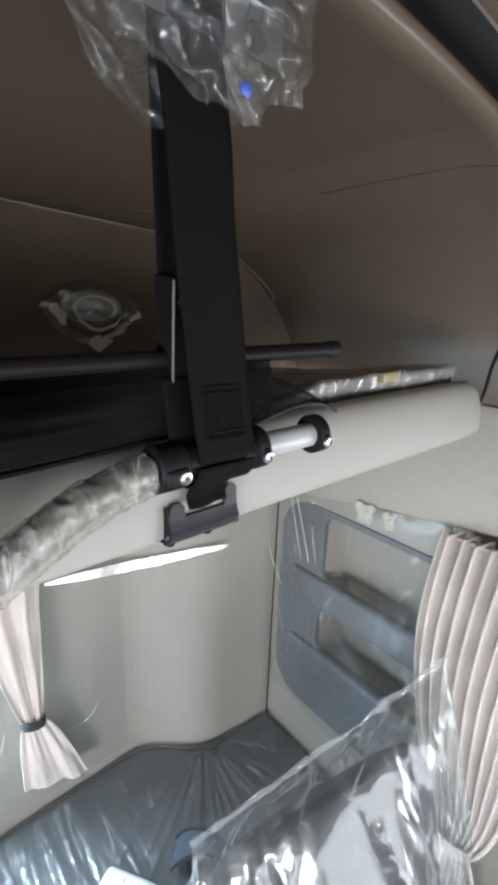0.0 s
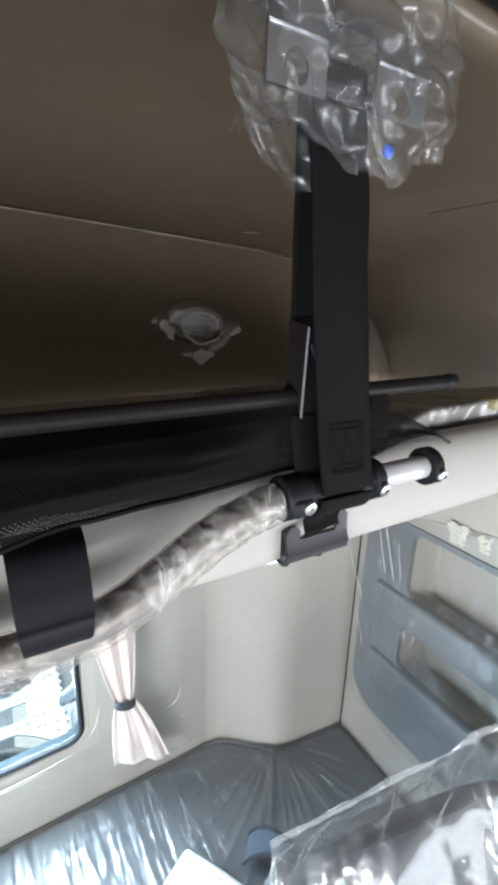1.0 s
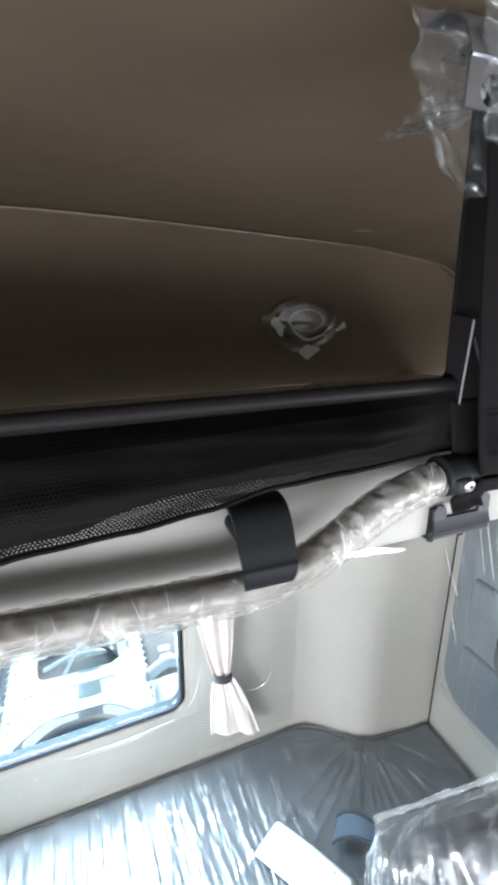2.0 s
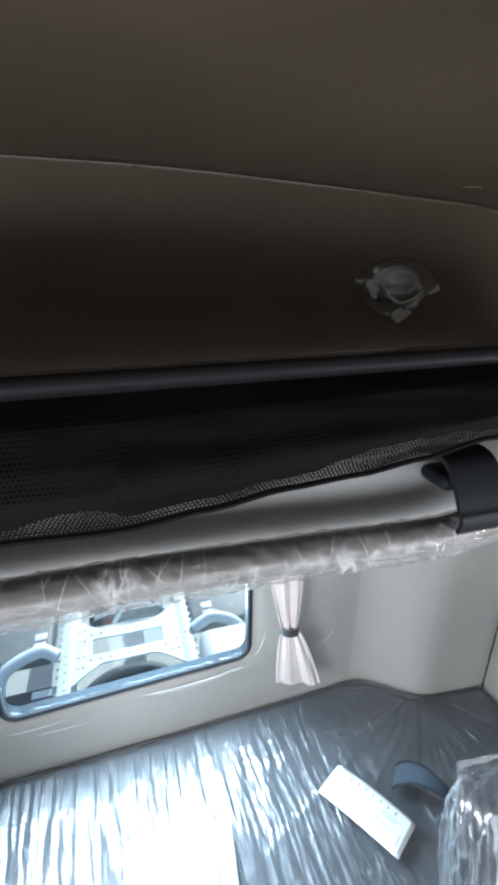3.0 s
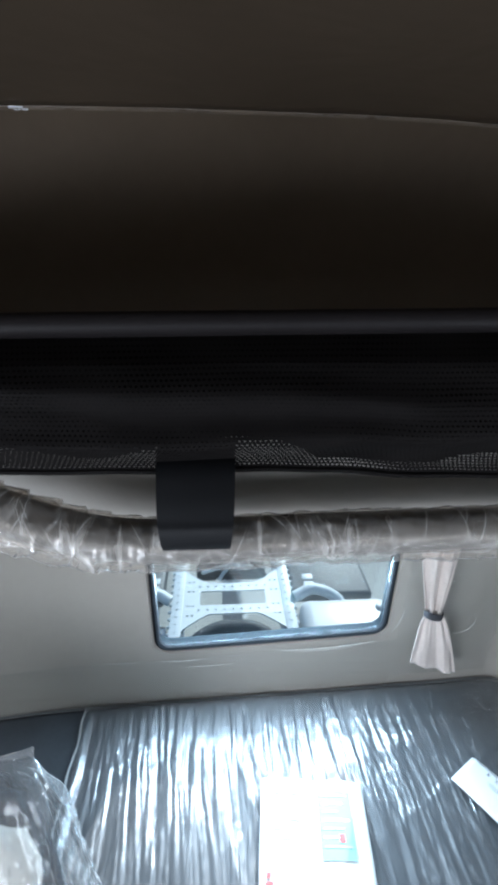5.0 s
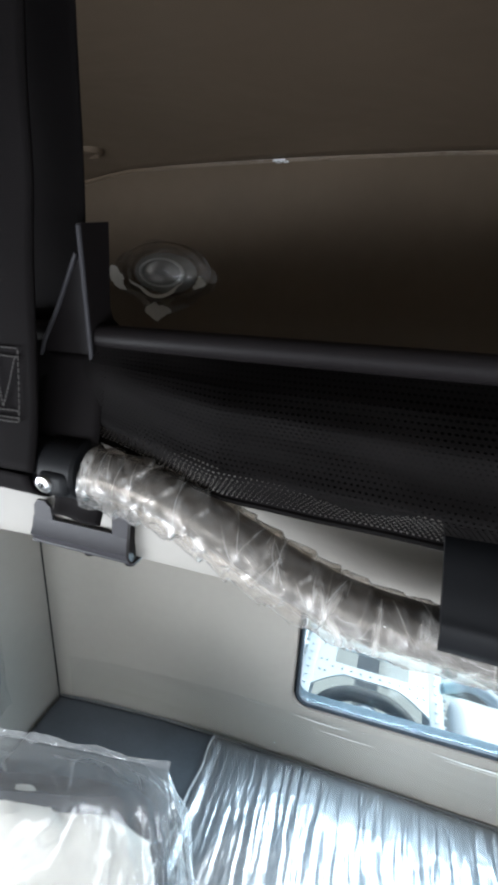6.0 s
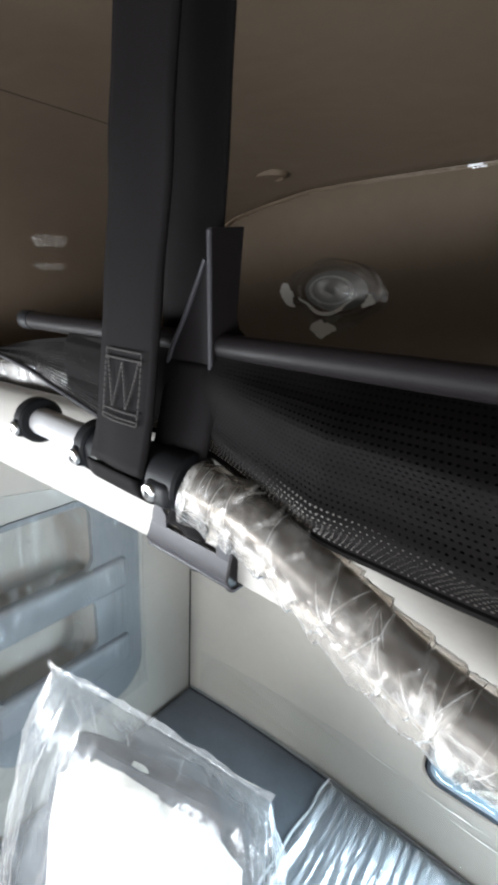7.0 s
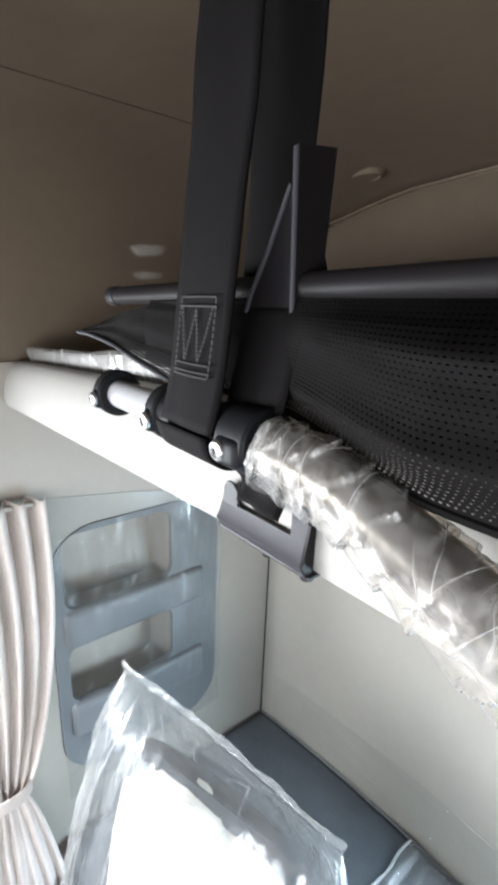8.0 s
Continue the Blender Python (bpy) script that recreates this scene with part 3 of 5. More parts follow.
    if s > 0:
        for cy, cz, wy, wz in ((0.292, 1.320, 0.050, 0.050), (0.225, 1.325, 0.030, 0.040)):
            v, f = sheet(14, 14, lambda u, w: Vector((X - 0.040 - 0.010 * abs(nz(u * 5, w * 5, cy)), cy + wy * (u - 0.5) * (0.7 + 0.5 * w) + 0.012 * nz(w * 2.5, 2, cy), cz + wz * (w - 0.5) + 0.016 * nz(u * 3, 4, cy))))
            part_data("tape", v, f, M_TAPE_PALE, wrap, "pale crumpled tape")
    # header beam
    bm = bmesh.new()
    prof = [(y, z + (0.018 if s > 0 else 0.0)) for y, z in ((-0.35, 1.375), (-0.05, 1.362), (0.25, 1.318), (0.45, 1.275), (0.63, 1.262))]
    for dx, dz in ((0.0, 0.0),):
        loft(bm, [[Vector((X + e * s, y, z)) for y, z in prof] for e in (0.0, -0.02)] + [[Vector((X - 0.034 * s, y, z + 0.008)) for y, z in prof]] + [[Vector((X - 0.036 * s, y, 1.60)) for y, z in prof]]
             + [[Vector((X - 0.026 * s, y, 1.618)) for y, z in prof]] + [[Vector((X + 0.01 * s, y, 1.62)) for y, z in prof]], closed=False)
    structure(part("trim_header_" + ("right" if s > 0 else "left"), bm, M_TRIM), "beige plastic header beam over the side shelf", "trim")
    # door side in front of the curtain, with the door window's opening
    outer = [Vector((1.20 * s, a, b)) for a, b in ((-0.22, 0.0), (-1.70, 0.0), (-1.70, 2.05), (-0.22, 2.05))]
    ob = part("wall_door_" + ("right" if s > 0 else "left"), filled([outer, yz_loop(1.20 * s, -0.42, -1.32, 0.98, 1.66, 0.08)], (0.04 * s, 0, 0)), M_TRIM)
    structure(ob, "beige cab door with a window opening", "wall")
    structure(part("wall_pillar_" + ("right" if s > 0 else "left"), box((min(1.15 * s, 1.24 * s), -0.225, 0.0), (max(1.15 * s, 1.24 * s), -0.20, 2.05)), M_TRIM), "beige pillar between door and sleeper compartment", "wall")

outer = [Vector((a, -1.70, b)) for a, b in ((-1.24, 0.0), (1.24, 0.0), (1.24, 2.05), (-1.24, 2.05))]
hole = [Vector((x, -1.70, 1.24 + z)) for x, z in rounded_rect(2.1, 0.74, 0.12, 6)]
structure(part("wall_front", filled([outer, hole], (0, -0.04, 0)), M_SHELF), "dark grey cab front round the windscreen opening", "wall")
structure(part("floor", box((-1.25, -1.75, -0.03), (1.25, 0.85, 0.0)), M_FLOOR), "dark rubber cab floor", "floor")

# ---- lower bunk ----
bed = thing("lower_bunk", (0, 0.4, 0.0), "slate cloth lower bunk mattress on a boxed base", "bed")
part("base", box((-1.14, 0.06, 0.0), (1.14, 0.63, 0.24), 0.01), M_SHELF, bed)
xs = [-1.145 + 2.29 * k / 60 for k in range(61)]


def bed_loop(inset, z):
    back = [Vector((x * (1 - inset / 1.2), rear_y(x) - 0.006 - inset, z)) for x in xs]
    return back + [Vector((x * (1 - inset / 1.2), 0.03 + inset, z)) for x in xs[::-1]]


bm = bmesh.new()
loft(bm, [bed_loop(0, 0.24), bed_loop(0, 0.402), bed_loop(0.004, 0.414), bed_loop(0.012, 0.421), bed_loop(0.022, 0.424)])
top = bed_loop(0.022, 0.424)
n = len(top)
tv = [bm.verts.new(p) for p in top]
for k in range(n // 2 - 1):
    bm.faces.new((tv[k], tv[k + 1], tv[n - 2 - k], tv[n - 1 - k]))
bmesh.ops.remove_doubles(bm, verts=bm.verts[:], dist=1e-5)
part("mattress", bm, M_MATTRESS, bed)
bm = bmesh.new()
add_tube(bm, [Vector((x, rear_y(x) - 0.010, 0.4205)) for x in xs], 0.0022, 8)
part("piping", bm, M_SHELF, bed, "thin dark piping along the rear edge")


def bed_film(u, w):
    x = -0.60 + 1.735 * u
    y = 0.05 + (rear_y(x) - 0.018 - 0.05) * w
    folds = 0.0
    for k, (fq, am) in enumerate(((15, 0.0048), (30, 0.0052), (56, 0.0040), (95, 0.0020))):
        q = nz(x * fq + 1.6 * nz(x * 3, y * 2.2, k) + 0.5 * y, y * (0.9 + 0.8 * k), 11 + k)
        folds += am * max(0.0, 1 - abs(q) * 2.6) ** 2
    # folds that gather towards the boxed corner
    dx, dy = x - 0.905, y - 0.66
    ang, r = math.atan2(dy, dx), math.hypot(dx, dy)
    ray = max(0.0, 1 - abs(nz(ang * 6.5, r * 0.8, 31)) * 3) ** 2 * 0.016 * math.exp(-r / 0.28) * min(1, r / 0.03)
    mid = math.exp(-((x + 0.05) / 0.52) ** 4)
    z = 0.431 + folds * (0.22 + 0.78 * mid) + ray + 0.0035 * nz(x * 6, y * 6, 2) + 0.0014 * nz(x * 24, y * 5, 4) + 0.006 * nz(x * 3, y * 4.5, 17) * mid
    if u < 0.02:
        z += 0.012 * math.sin(math.pi * min(1, u / 0.02))
    return Vector((x + 0.006 * nz(y * 7, 3, 1) * (u < 0.03), y, max(0.4265, z - 0.012 * max(0, (w - 0.97) / 0.03))))


v, f = sheet(420, 130, bed_film)
cover = thing("mattress_cover", (0.2, 0.38, 0.43), "creased clear plastic film over the lower mattress", "plastic film")
part_data("sheet", v, f, M_FILM_BED, cover)
bm = bmesh.new()
add_tube(bm, [Vector((-0.602 + 0.010 * nz(k * 0.3, 2, 9), 0.06 + 0.66 * k / 30, 0.432 + 0.002 * nz(k * 0.5, 7, 1))) for k in range(31)], [0.0035 + 0.0015 * nz(k * 0.7, 1, 4) for k in range(31)], 7)
part("hem", bm, M_LENS, cover, "milky rolled hem of the film")


# ---- upper bunk ----
bunk = thing("upper_bunk", (0, 0.3, 1.59), "pale grey moulded upper bunk with a plastic-wrapped mattress", "bed")
FRONT = [(y, 1.591 + (z - 1.590) * 0.97) for y, z in [(0.63, 1.600), (0.10, 1.598), (0.035, 1.594), (0.014, 1.590), (0.004, 1.591), (-0.001, 1.596), (-0.003, 1.606), (-0.002, 1.622), (0.002, 1.642), (0.008, 1.658), (0.016, 1.668), (0.026, 1.673), (0.036, 1.672), (0.042, 1.664), (0.044, 1.64), (0.05, 1.615), (0.63, 1.615)]]


def bunk_ring(x, k):
    """A section of the bunk tray; k shrinks it towards its rounded end."""
    return [Vector((x, 0.02 + (y - 0.02) * 1.0 + (0.012 * k if y < 0.05 else 0), 1.608 + (z - 1.608) * (1 - 0.25 * k))) for y, z in FRONT]


bm = bmesh.new()
stations = [(-1.150, 1.0), (-1.146, 0.55), (-1.137, 0.2), (-1.117, 0.03), (-1.0, 0), (-0.4, 0), (0, 0), (0.4, 0), (0.89, 0), (0.932, 0.03), (0.948, 0.2), (0.957, 0.55), (0.960, 1.0)]
loft(bm, [bunk_ring(x, k) for x, k in stations], closed=True, cap_first=True, cap_last=True)
part("tray", bm, M_WHITE, bunk, "pale grey moulded bunk tray")


def pad_top(u, w):
    x = -1.11 + 2.04 * u
    if w < 0.35:
        a = w / 0.35 * math.pi / 2
        y, z = 0.058 - 0.016 * math.sin(a), 1.62 + 0.052 * w / 0.35
        z += 0.022 * math.sin(a)
    else:
        y, z = 0.042 + 0.56 * (w - 0.35) / 0.65, 1.694 - 0.072 * ((w - 0.35) / 0.65) ** 0.8
    sink = min(1.0, max(0.0, (0.62 - abs(x)) / 0.12))
    return Vector((x, y + 0.003 * nz(x * 9, w * 3, 2), z - 0.034 * sink * min(1.0, w / 0.35) + 0.006 * nz(x * 5, y * 8, 3)))


v, f = sheet(120, 24, pad_top)
part_data("mattress", v, f, M_BUNKPAD, bunk, "grey bunk mattress")
v, f = sheet(260, 30, lambda u, w: pad_top(u, w) + Vector((0, -0.004 - 0.003 * nz(u * 60, w * 6, 1), 0.004 + 0.004 * nz(u * 46, w * 7, 8) + 0.002 * nz(u * 140, w * 18, 8))))
part_data("mattress_wrap", v, f, M_FILM_TUBE, bunk, "crinkled clear plastic wrap")
part("tape", box((0.735, 0.034, 1.684), (0.765, 0.060, 1.6965), 0.002, 2), M_TAPE, bunk, "strip of yellow tape")

# ---- padded grab bar along the bunk front ----
BAR_Y, BAR_Z = -0.030, 1.667
bar = thing("grab_bar", (0, BAR_Y, 1.60), "grey grab bar in crinkled clear wrap along the upper bunk", "grab bar")
ctrl = [(0.585, BAR_Y, 1.6758), (0.50, BAR_Y, 1.6745), (0.40, BAR_Y, 1.673), (0.365, BAR_Y, 1.668), (0.335, BAR_Y - 0.001, 1.658), (0.305, BAR_Y - 0.003, 1.642), (0.27, BAR_Y - 0.005, 1.6245), (0.235, BAR_Y - 0.006, 1.6170),
        (0.20, BAR_Y - 0.006, 1.6160), (0.10, BAR_Y - 0.006, 1.619), (0.0, BAR_Y - 0.006, 1.6215), (-0.10, BAR_Y - 0.006, 1.621), (-0.20, BAR_Y - 0.006, 1.619), (-0.24, BAR_Y - 0.006, 1.6215), (-0.27, BAR_Y - 0.005, 1.629),
        (-0.30, BAR_Y - 0.003, 1.641), (-0.335, BAR_Y - 0.001, 1.6535), (-0.365, BAR_Y, 1.659), (-0.40, BAR_Y, 1.660), (-0.50, BAR_Y, 1.6590), (-0.585, BAR_Y, 1.6582)]
line = curve_pts(ctrl, 10)
part("tube", tube([(x * 1.0, y, z) for x, y, z in line if -0.563 < x < 0.548], 0.0100, 20), M_TUBE, bar, "bare grey painted tube end")
core = [p for p in line if abs(p.x) < 0.387]
part("padding", tube(core, 0.0119, 24), M_PAD, bar, "dark grey glossy sleeve")


def crinkle(pts, seed, amp):
    """Overlapping rings of wrapping, pushed together where the bar bends."""
    def w(i, a):
        p = pts[i]
        bend = math.exp(-((abs(p.x) - 0.33) / 0.075) ** 2)
        turn = p.x * (62 + 4 * nz(p.x * 4, seed, 1)) + 0.45 * math.sin(a + seed) + 0.55 * nz(p.x * 30, math.sin(a), math.cos(a) + seed)
        saw = (turn - math.floor(turn)) ** 1.6
        fine = max(0.0, 1 - abs(nz(p.x * 60 + 0.8 * math.sin(2 * a + seed), 1.5 * math.cos(a), seed)) * 3.0) ** 2
        return amp * (saw * (0.7 + 0.8 * bend * (p.x < 0)) + 0.5 * fine + 0.5 * nz(p.x * 17, math.sin(a) * 1.2, math.cos(a) * 1.2 + seed) + 0.3 * nz(p.x * 90, math.sin(a) * 4, math.cos(a) * 4 + seed))
    return w


def finer(pts, n):
    return [pts[0].lerp(pts[0], 0)] + [a.lerp(b, (k + 1) / n) for a, b in zip(pts, pts[1:]) for k in range(n)]


dense = finer(core, 4)


def girth(p):
    """Tight round the bar at one bend, looser along the rest."""
    return 0.0122 + 0.0001 * min(1.0, max(0.0, (0.32 - abs(p.x)) / 0.10)) + 0.0012 * min(1.0, max(0.0, (-0.22 - p.x) / 0.06))


part("wrap", tube(dense, [girth(p) for p in dense], 44, False, crinkle(dense, 3.0, 0.13)), M_FILM_TUBE, bar, "crinkled clear plastic wrap")
lower = [p + Vector((0, -0.0012, -0.0026)) for p in dense]
part("wrap_layer", tube(lower, [girth(p) + 0.0010 for p in dense], 44, False, crinkle(dense, 9.0, 0.13)), M_FILM_TUBE, bar, "loose second layer of clear wrap")

# whitened edges of the overlapping turns, each a slanting arc part of the way round
rnd = random.Random(14)
bm = bmesh.new()
q = -0.375
while q < 0.375:
    near = min(dense, key=lambda p: abs(p.x - q))
    a0, span, tilt = rnd.uniform(0, 2 * math.pi), rnd.uniform(0.9, 2.4), rnd.uniform(-0.007, 0.007)
    if q < 0.18 or rnd.random() < 0.5:
        bent = min(1.0, max(0.0, (-0.20 - q) / 0.08))
        r = girth(near) + 0.0011 + 0.0006 * bent
        arc = [near + Vector((tilt * (k / 10 - 0.5) * 2, math.cos(a0 + span * k / 10) * r, math.sin(a0 + span * k / 10) * r - 0.0006)) for k in range(11)]
        add_tube(bm, arc, [0.00006 + 0.00022 * math.sin(math.pi * k / 10) for k in range(11)], 5)
    q += rnd.uniform(0.0022, 0.0065)
part("pleat_edges", bm, M_LENS, bar, "whitened pleat edges of the wrap")

# black straps that clip the bar to the bunk
for s in (-1, 1):
    cx = -0.191 if s < 0 else 0.235
    clip = thing("bar_clip", (cx, -0.05, 1.60), "black plastic clip band holding the padded bar to the bunk", "clip", group="grab bar clips")
    up, dn = (0.006, 0.005) if s > 0 else (0.0, 0.005)
    prof = [(0.0, 1.662 + up), (-0.020, 1.668 + up), (-0.036, 1.664 + up), (-0.047, 1.653 + up / 2), (-0.0535, 1.643), (-0.0560, 1.634 + dn), (-0.0555, 1.627 + dn), (-0.0525, 1.6215 + dn)]
    prof = [(p.x, p.y) for p in curve_pts([(y, z, 0) for y, z in prof], 5)]
    bm = bmesh.new()
    wd = lambda k: 0.0215 - 0.0045 * k
    loops = []
    for k, (y, z) in enumerate(prof):
        a = prof[min(k + 1, len(prof) - 1)]
        b = prof[max(k - 1, 0)]
        nrm = Vector((0, b[1] - a[1], a[0] - b[0])).normalized()
        q = k / (len(prof) - 1)
        o = nrm * 0.0016
        c = Vector((cx, y, z))
        w = wd(q)
        loops.append([c + o + Vector((-w, 0, 0)), c + o * 1.15 + Vector((-w * 0.9, 0, 0)), c + o * 1.15 + Vector((w * 0.9, 0, 0)), c + o + Vector((w, 0, 0)), c - o + Vector((w, 0, 0)), c - o + Vector((-w, 0, 0))])
    loft(bm, loops, cap_first=True, cap_last=True)
    part("band", bm, M_BLACK, clip)
    part("cushion", box((cx - 0.016, -0.034, 1.646), (cx + 0.016, -0.002, 1.658), 0.006, 3), M_BLACK, clip, "black rubber cushion")

# ---- straps, clamps, hooks at each side ----
for s in (-1, 1):
    c0 = 0.428
    clamp = thing("bar_clamp", (c0 * s, -0.03, 1.59), "black bar clamp with zinc screws bolted to the bunk edge", "clamp", group="bar clamps")
    # collars round the tube, with their screws
    for cx, wd in ((0.398, 0.022), (0.474, 0.011), (0.541 if s > 0 else 0.554, 0.011)):
        bm = bmesh.new()
        cen = Vector((cx * s, BAR_Y, BAR_Z))
        disc_rings(bm, cen - Vector((wd / 2, 0, 0)), (1, 0, 0), [(0.0102, 0), (0.0150, 0.0), (0.0165, 0.0015), (0.0165, wd - 0.0015), (0.0150, wd), (0.0102, wd)], 28)
        collar = part("collar", bm, M_BLACK, clamp)
        part("collar_lug", box((cx * s - wd * 0.42, BAR_Y - 0.0185, BAR_Z - 0.010), (cx * s + wd * 0.42, BAR_Y - 0.006, BAR_Z + 0.004), 0.004, 3), M_BLACK, clamp)
        bm = bmesh.new()
        ax = Vector((0, -1, -0.12)).normalized()
        sc = Vector((cx * s + (0.004 * s if wd > 0.02 else 0), BAR_Y - 0.0172, BAR_Z - 0.003))
        disc_rings(bm, sc, ax, [(0.0, 0.0), (0.0050, 0.0), (0.0051, 0.0010), (0.0044, 0.0024), (0.0025, 0.0030), (0.0021, 0.0019), (0.0, 0.0019)], 22)
        screw = part("screw", bm, M_STEEL, clamp, "zinc pan-head screw")
        bm = bmesh.new()
        for m in (pose(0, 0, 0, 0, 20, 0), pose(0, 0, 0, 0, 110, 0)):
            add_box(bm, (-0.0017, -0.0031, -0.0003), (0.0017, -0.0026, 0.0003), 0, 1, Matrix.Translation(sc) @ m)
        part("slot", bm, M_BLACK, screw, "dark cross slot")
    # the sleeve that the webbing wraps
    bm = bmesh.new()
    add_tube(bm, [((0.407 + 0.064 * k / 8) * s, BAR_Y, BAR_Z) for k in range(9)], [0.0142 + 0.0006 * math.sin(k * 1.7) for k in range(9)], 24)
    part("sleeve", bm, M_BLACK, clamp)
    # bracket on the bunk's lower edge: bottom flange, slanted band, two ears, an end plate
    x0, x1 = (0.409, 0.481) if s > 0 else (-0.458, -0.378)
    part("flange", box((x0, -0.0075, 1.5995), (x1, 0.018, 1.6018), 0.0008, 2), M_BRACKET, clamp, "satin grey bottom flange")
    bm = bmesh.new()
    loft(bm, [[Vector((x, y, z)) for y, z in ((-0.0070, 1.6010), (-0.0110, 1.6080), (-0.0085, 1.6120), (-0.0065, 1.6190), (-0.0045, 1.6190), (-0.0060, 1.6110), (-0.0085, 1.6080), (-0.0050, 1.6010))] for x in (x0 + 0.003, x1 - 0.003)], cap_first=True, cap_last=True)
    part("band", bm, M_BRACKET, clamp, "satin grey slanted band")
    for ea, eb, top in ((x0 + 0.004, x0 + 0.019, 1.632), (x1 - 0.016, x1 - 0.003, 1.637)):
        bm = bmesh.new()
        loft(bm, [[Vector((ea, y, 1.617)), Vector((eb, y, 1.617)), Vector((eb - 0.001, y, top - 0.004)), Vector((eb - 0.005, y, top)), Vector((ea + 0.004, y, top)), Vector((ea + 0.001, y, top - 0.004))] for y in (-0.0068, -0.0046)], cap_first=True, cap_last=True)
        part("ear", bm, M_BRACKET, clamp, "satin grey ear")
    xe = x0 if s > 0 else x1
    bm = bmesh.new()
    loft(bm, [[Vector((x, y, z)) for y, z in ((-0.0080, 1.6012), (-0.0112, 1.6080), (-0.0070, 1.6300), (-0.0030, 1.6300), (-0.0030, 1.6012))] for x in (xe + 0.0015 * s, xe + 0.0035 * s)], cap_first=True, cap_last=True)
    part("end_plate", bm, M_SATIN, clamp)
    for bx in ((0.417, 0.452) if s > 0 else (-0.416, -0.385)):
        bm = bmesh.new()
        disc_rings(bm, (bx, -0.001, 1.5995), (0, 0, -1), [(0, 0), (0.0050, 0), (0.0050, 0.0010), (0.0038, 0.0013), (0.0038, 0.0035), (0.003, 0.0042), (0, 0.0042)], 12)
        part("bolt", bm, M_SATIN, clamp, "dark hex bolt")
    v, f = sheet(10, 16, lambda u, w: Vector((((0.427 if s > 0 else 0.398) + 0.036 * u) * s, -0.019 + 0.009 * w - 0.004 * math.sin(w * 7) - 0.002 * math.sin(u * 6), 1.655 - 0.034 * w)))
    ob = part_data("strap_tail", v, f, M_WEB, clamp, "folded end of black webbing")
    ob.modifiers.new("thickness", "SOLIDIFY").thickness = 0.0016

    # suspension strap: front webbing and rear webbing up to the roof anchor
    strap = thing("suspension_strap", (c0 * s, -0.03, 1.66), "doubled black webbing strap holding the upper bunk to the roof", "strap", group="bunk straps")
    lo, hi = (Vector((0.439, -0.041, 1.676)), Vector((0.423, -0.018, 1.945))) if s > 0 else (Vector((-0.434, -0.041, 1.662)), Vector((-0.431, -0.016, 1.945)))

    def front_web(u, w):
        p = lo.lerp(hi, w)
        wide = 0.0475 - 0.001 * w
        return p + Vector(((u - 0.5) * wide + 0.0012 * nz(w * 5, s, 1), 0.0016 * nz(u * 2, w * 6, 4 + s) - 0.001 * math.cos((u - 0.5) * 3) - 0.0055 * (1 - w) ** 8, 0))

    v, f = sheet(10, 60, front_web)
    ob = part_data("front_webbing", v, f, M_WEB, strap)
    ob.modifiers.new("thickness", "SOLIDIFY").thickness = 0.0020
    lo2, hi2 = (Vector((0.441, 0.000, 1.70)), Vector((0.434, 0.006, 1.945))) if s > 0 else (Vector((-0.434, 0.002, 1.70)), Vector((-0.430, 0.010, 1.945)))
    v, f = sheet(10, 50, lambda u, w: lo2.lerp(hi2, w) + Vector(((u - 0.5) * 0.045 - 0.004 * s * (1 - w), 0.0012 * nz(u * 3, w * 5, 9), 0)))
    ob = part_data("rear_webbing", v, f, M_WEB, strap)
    ob.modifiers.new("thickness", "SOLIDIFY").thickness = 0.0020
    v, f = sheet(8, 20, lambda u, w: Vector((0.436 * s + (u - 0.5) * 0.0475, BAR_Y - 0.0165 * math.cos(w * math.pi * 1.1), 1.667 + 0.0065 * s - 0.0168 * math.sin(w * math.pi * 1.1))))
    ob = part_data("loop", v, f, M_WEB, strap, "webbing loop round the bar")
    ob.modifiers.new("thickness", "SOLIDIFY").thickness = 0.0018
    # box stitching with a crossed W
    bm = bmesh.new()

    def on_web(u, w):
        return front_web(u, w) + Vector((0, -0.0016, 0))

    pat = [((0.18, 0.055), (0.82, 0.055)), ((0.18, 0.075), (0.82, 0.075)), ((0.18, 0.062), (0.82, 0.062)), ((0.18, 0.17), (0.82, 0.17)), ((0.18, 0.185), (0.82, 0.185)), ((0.18, 0.055), (0.18, 0.185)), ((0.82, 0.055), (0.82, 0.185)),
           ((0.22, 0.17), (0.38, 0.08)), ((0.38, 0.08), (0.5, 0.165)), ((0.5, 0.165), (0.62, 0.08)), ((0.62, 0.08), (0.78, 0.17))]
    up = 0.0 if s > 0 else 0.034
    pat = [((a[0], a[1] + up), (b[0], b[1] + up)) for a, b in pat]
    for a, b in pat:
        n = 12
        for k in range(0, n):
            p, q = (on_web(a[0] + (b[0] - a[0]) * t, a[1] + (b[1] - a[1]) * t) for t in ((k + 0.1) / n, (k + 0.8) / n))
            add_tube(bm, [p, q], 0.00045, 5)
    part("stitching", bm, M_STITCH if s < 0 else M_WEB, strap, "grey box stitching" if s < 0 else "black box stitching")

    # hook plate on the guard rail
    hx, hz, hy = (0.0085, 0.002, -0.0145) if s > 0 else (0.0105, 0.0040, -0.0128)
    hook = thing("rail_hook", (0.405 * s, 0.0, 1.70), "black steel hook plate clamped to the guard rail", "hook", group="rail hooks")
    bm = bmesh.new()
    a, b = sorted((0.4010 * s + hx, 0.4036 * s + hx))
    outline = [(y + hy, z + hz) for y, z in [(-0.004, 1.716), (-0.0055, 1.750), (-0.007, 1.784), (0.015, 1.787), (0.0125, 1.745), (0.015, 1.739), (0.021, 1.735), (0.024, 1.724), (0.010, 1.716)]]
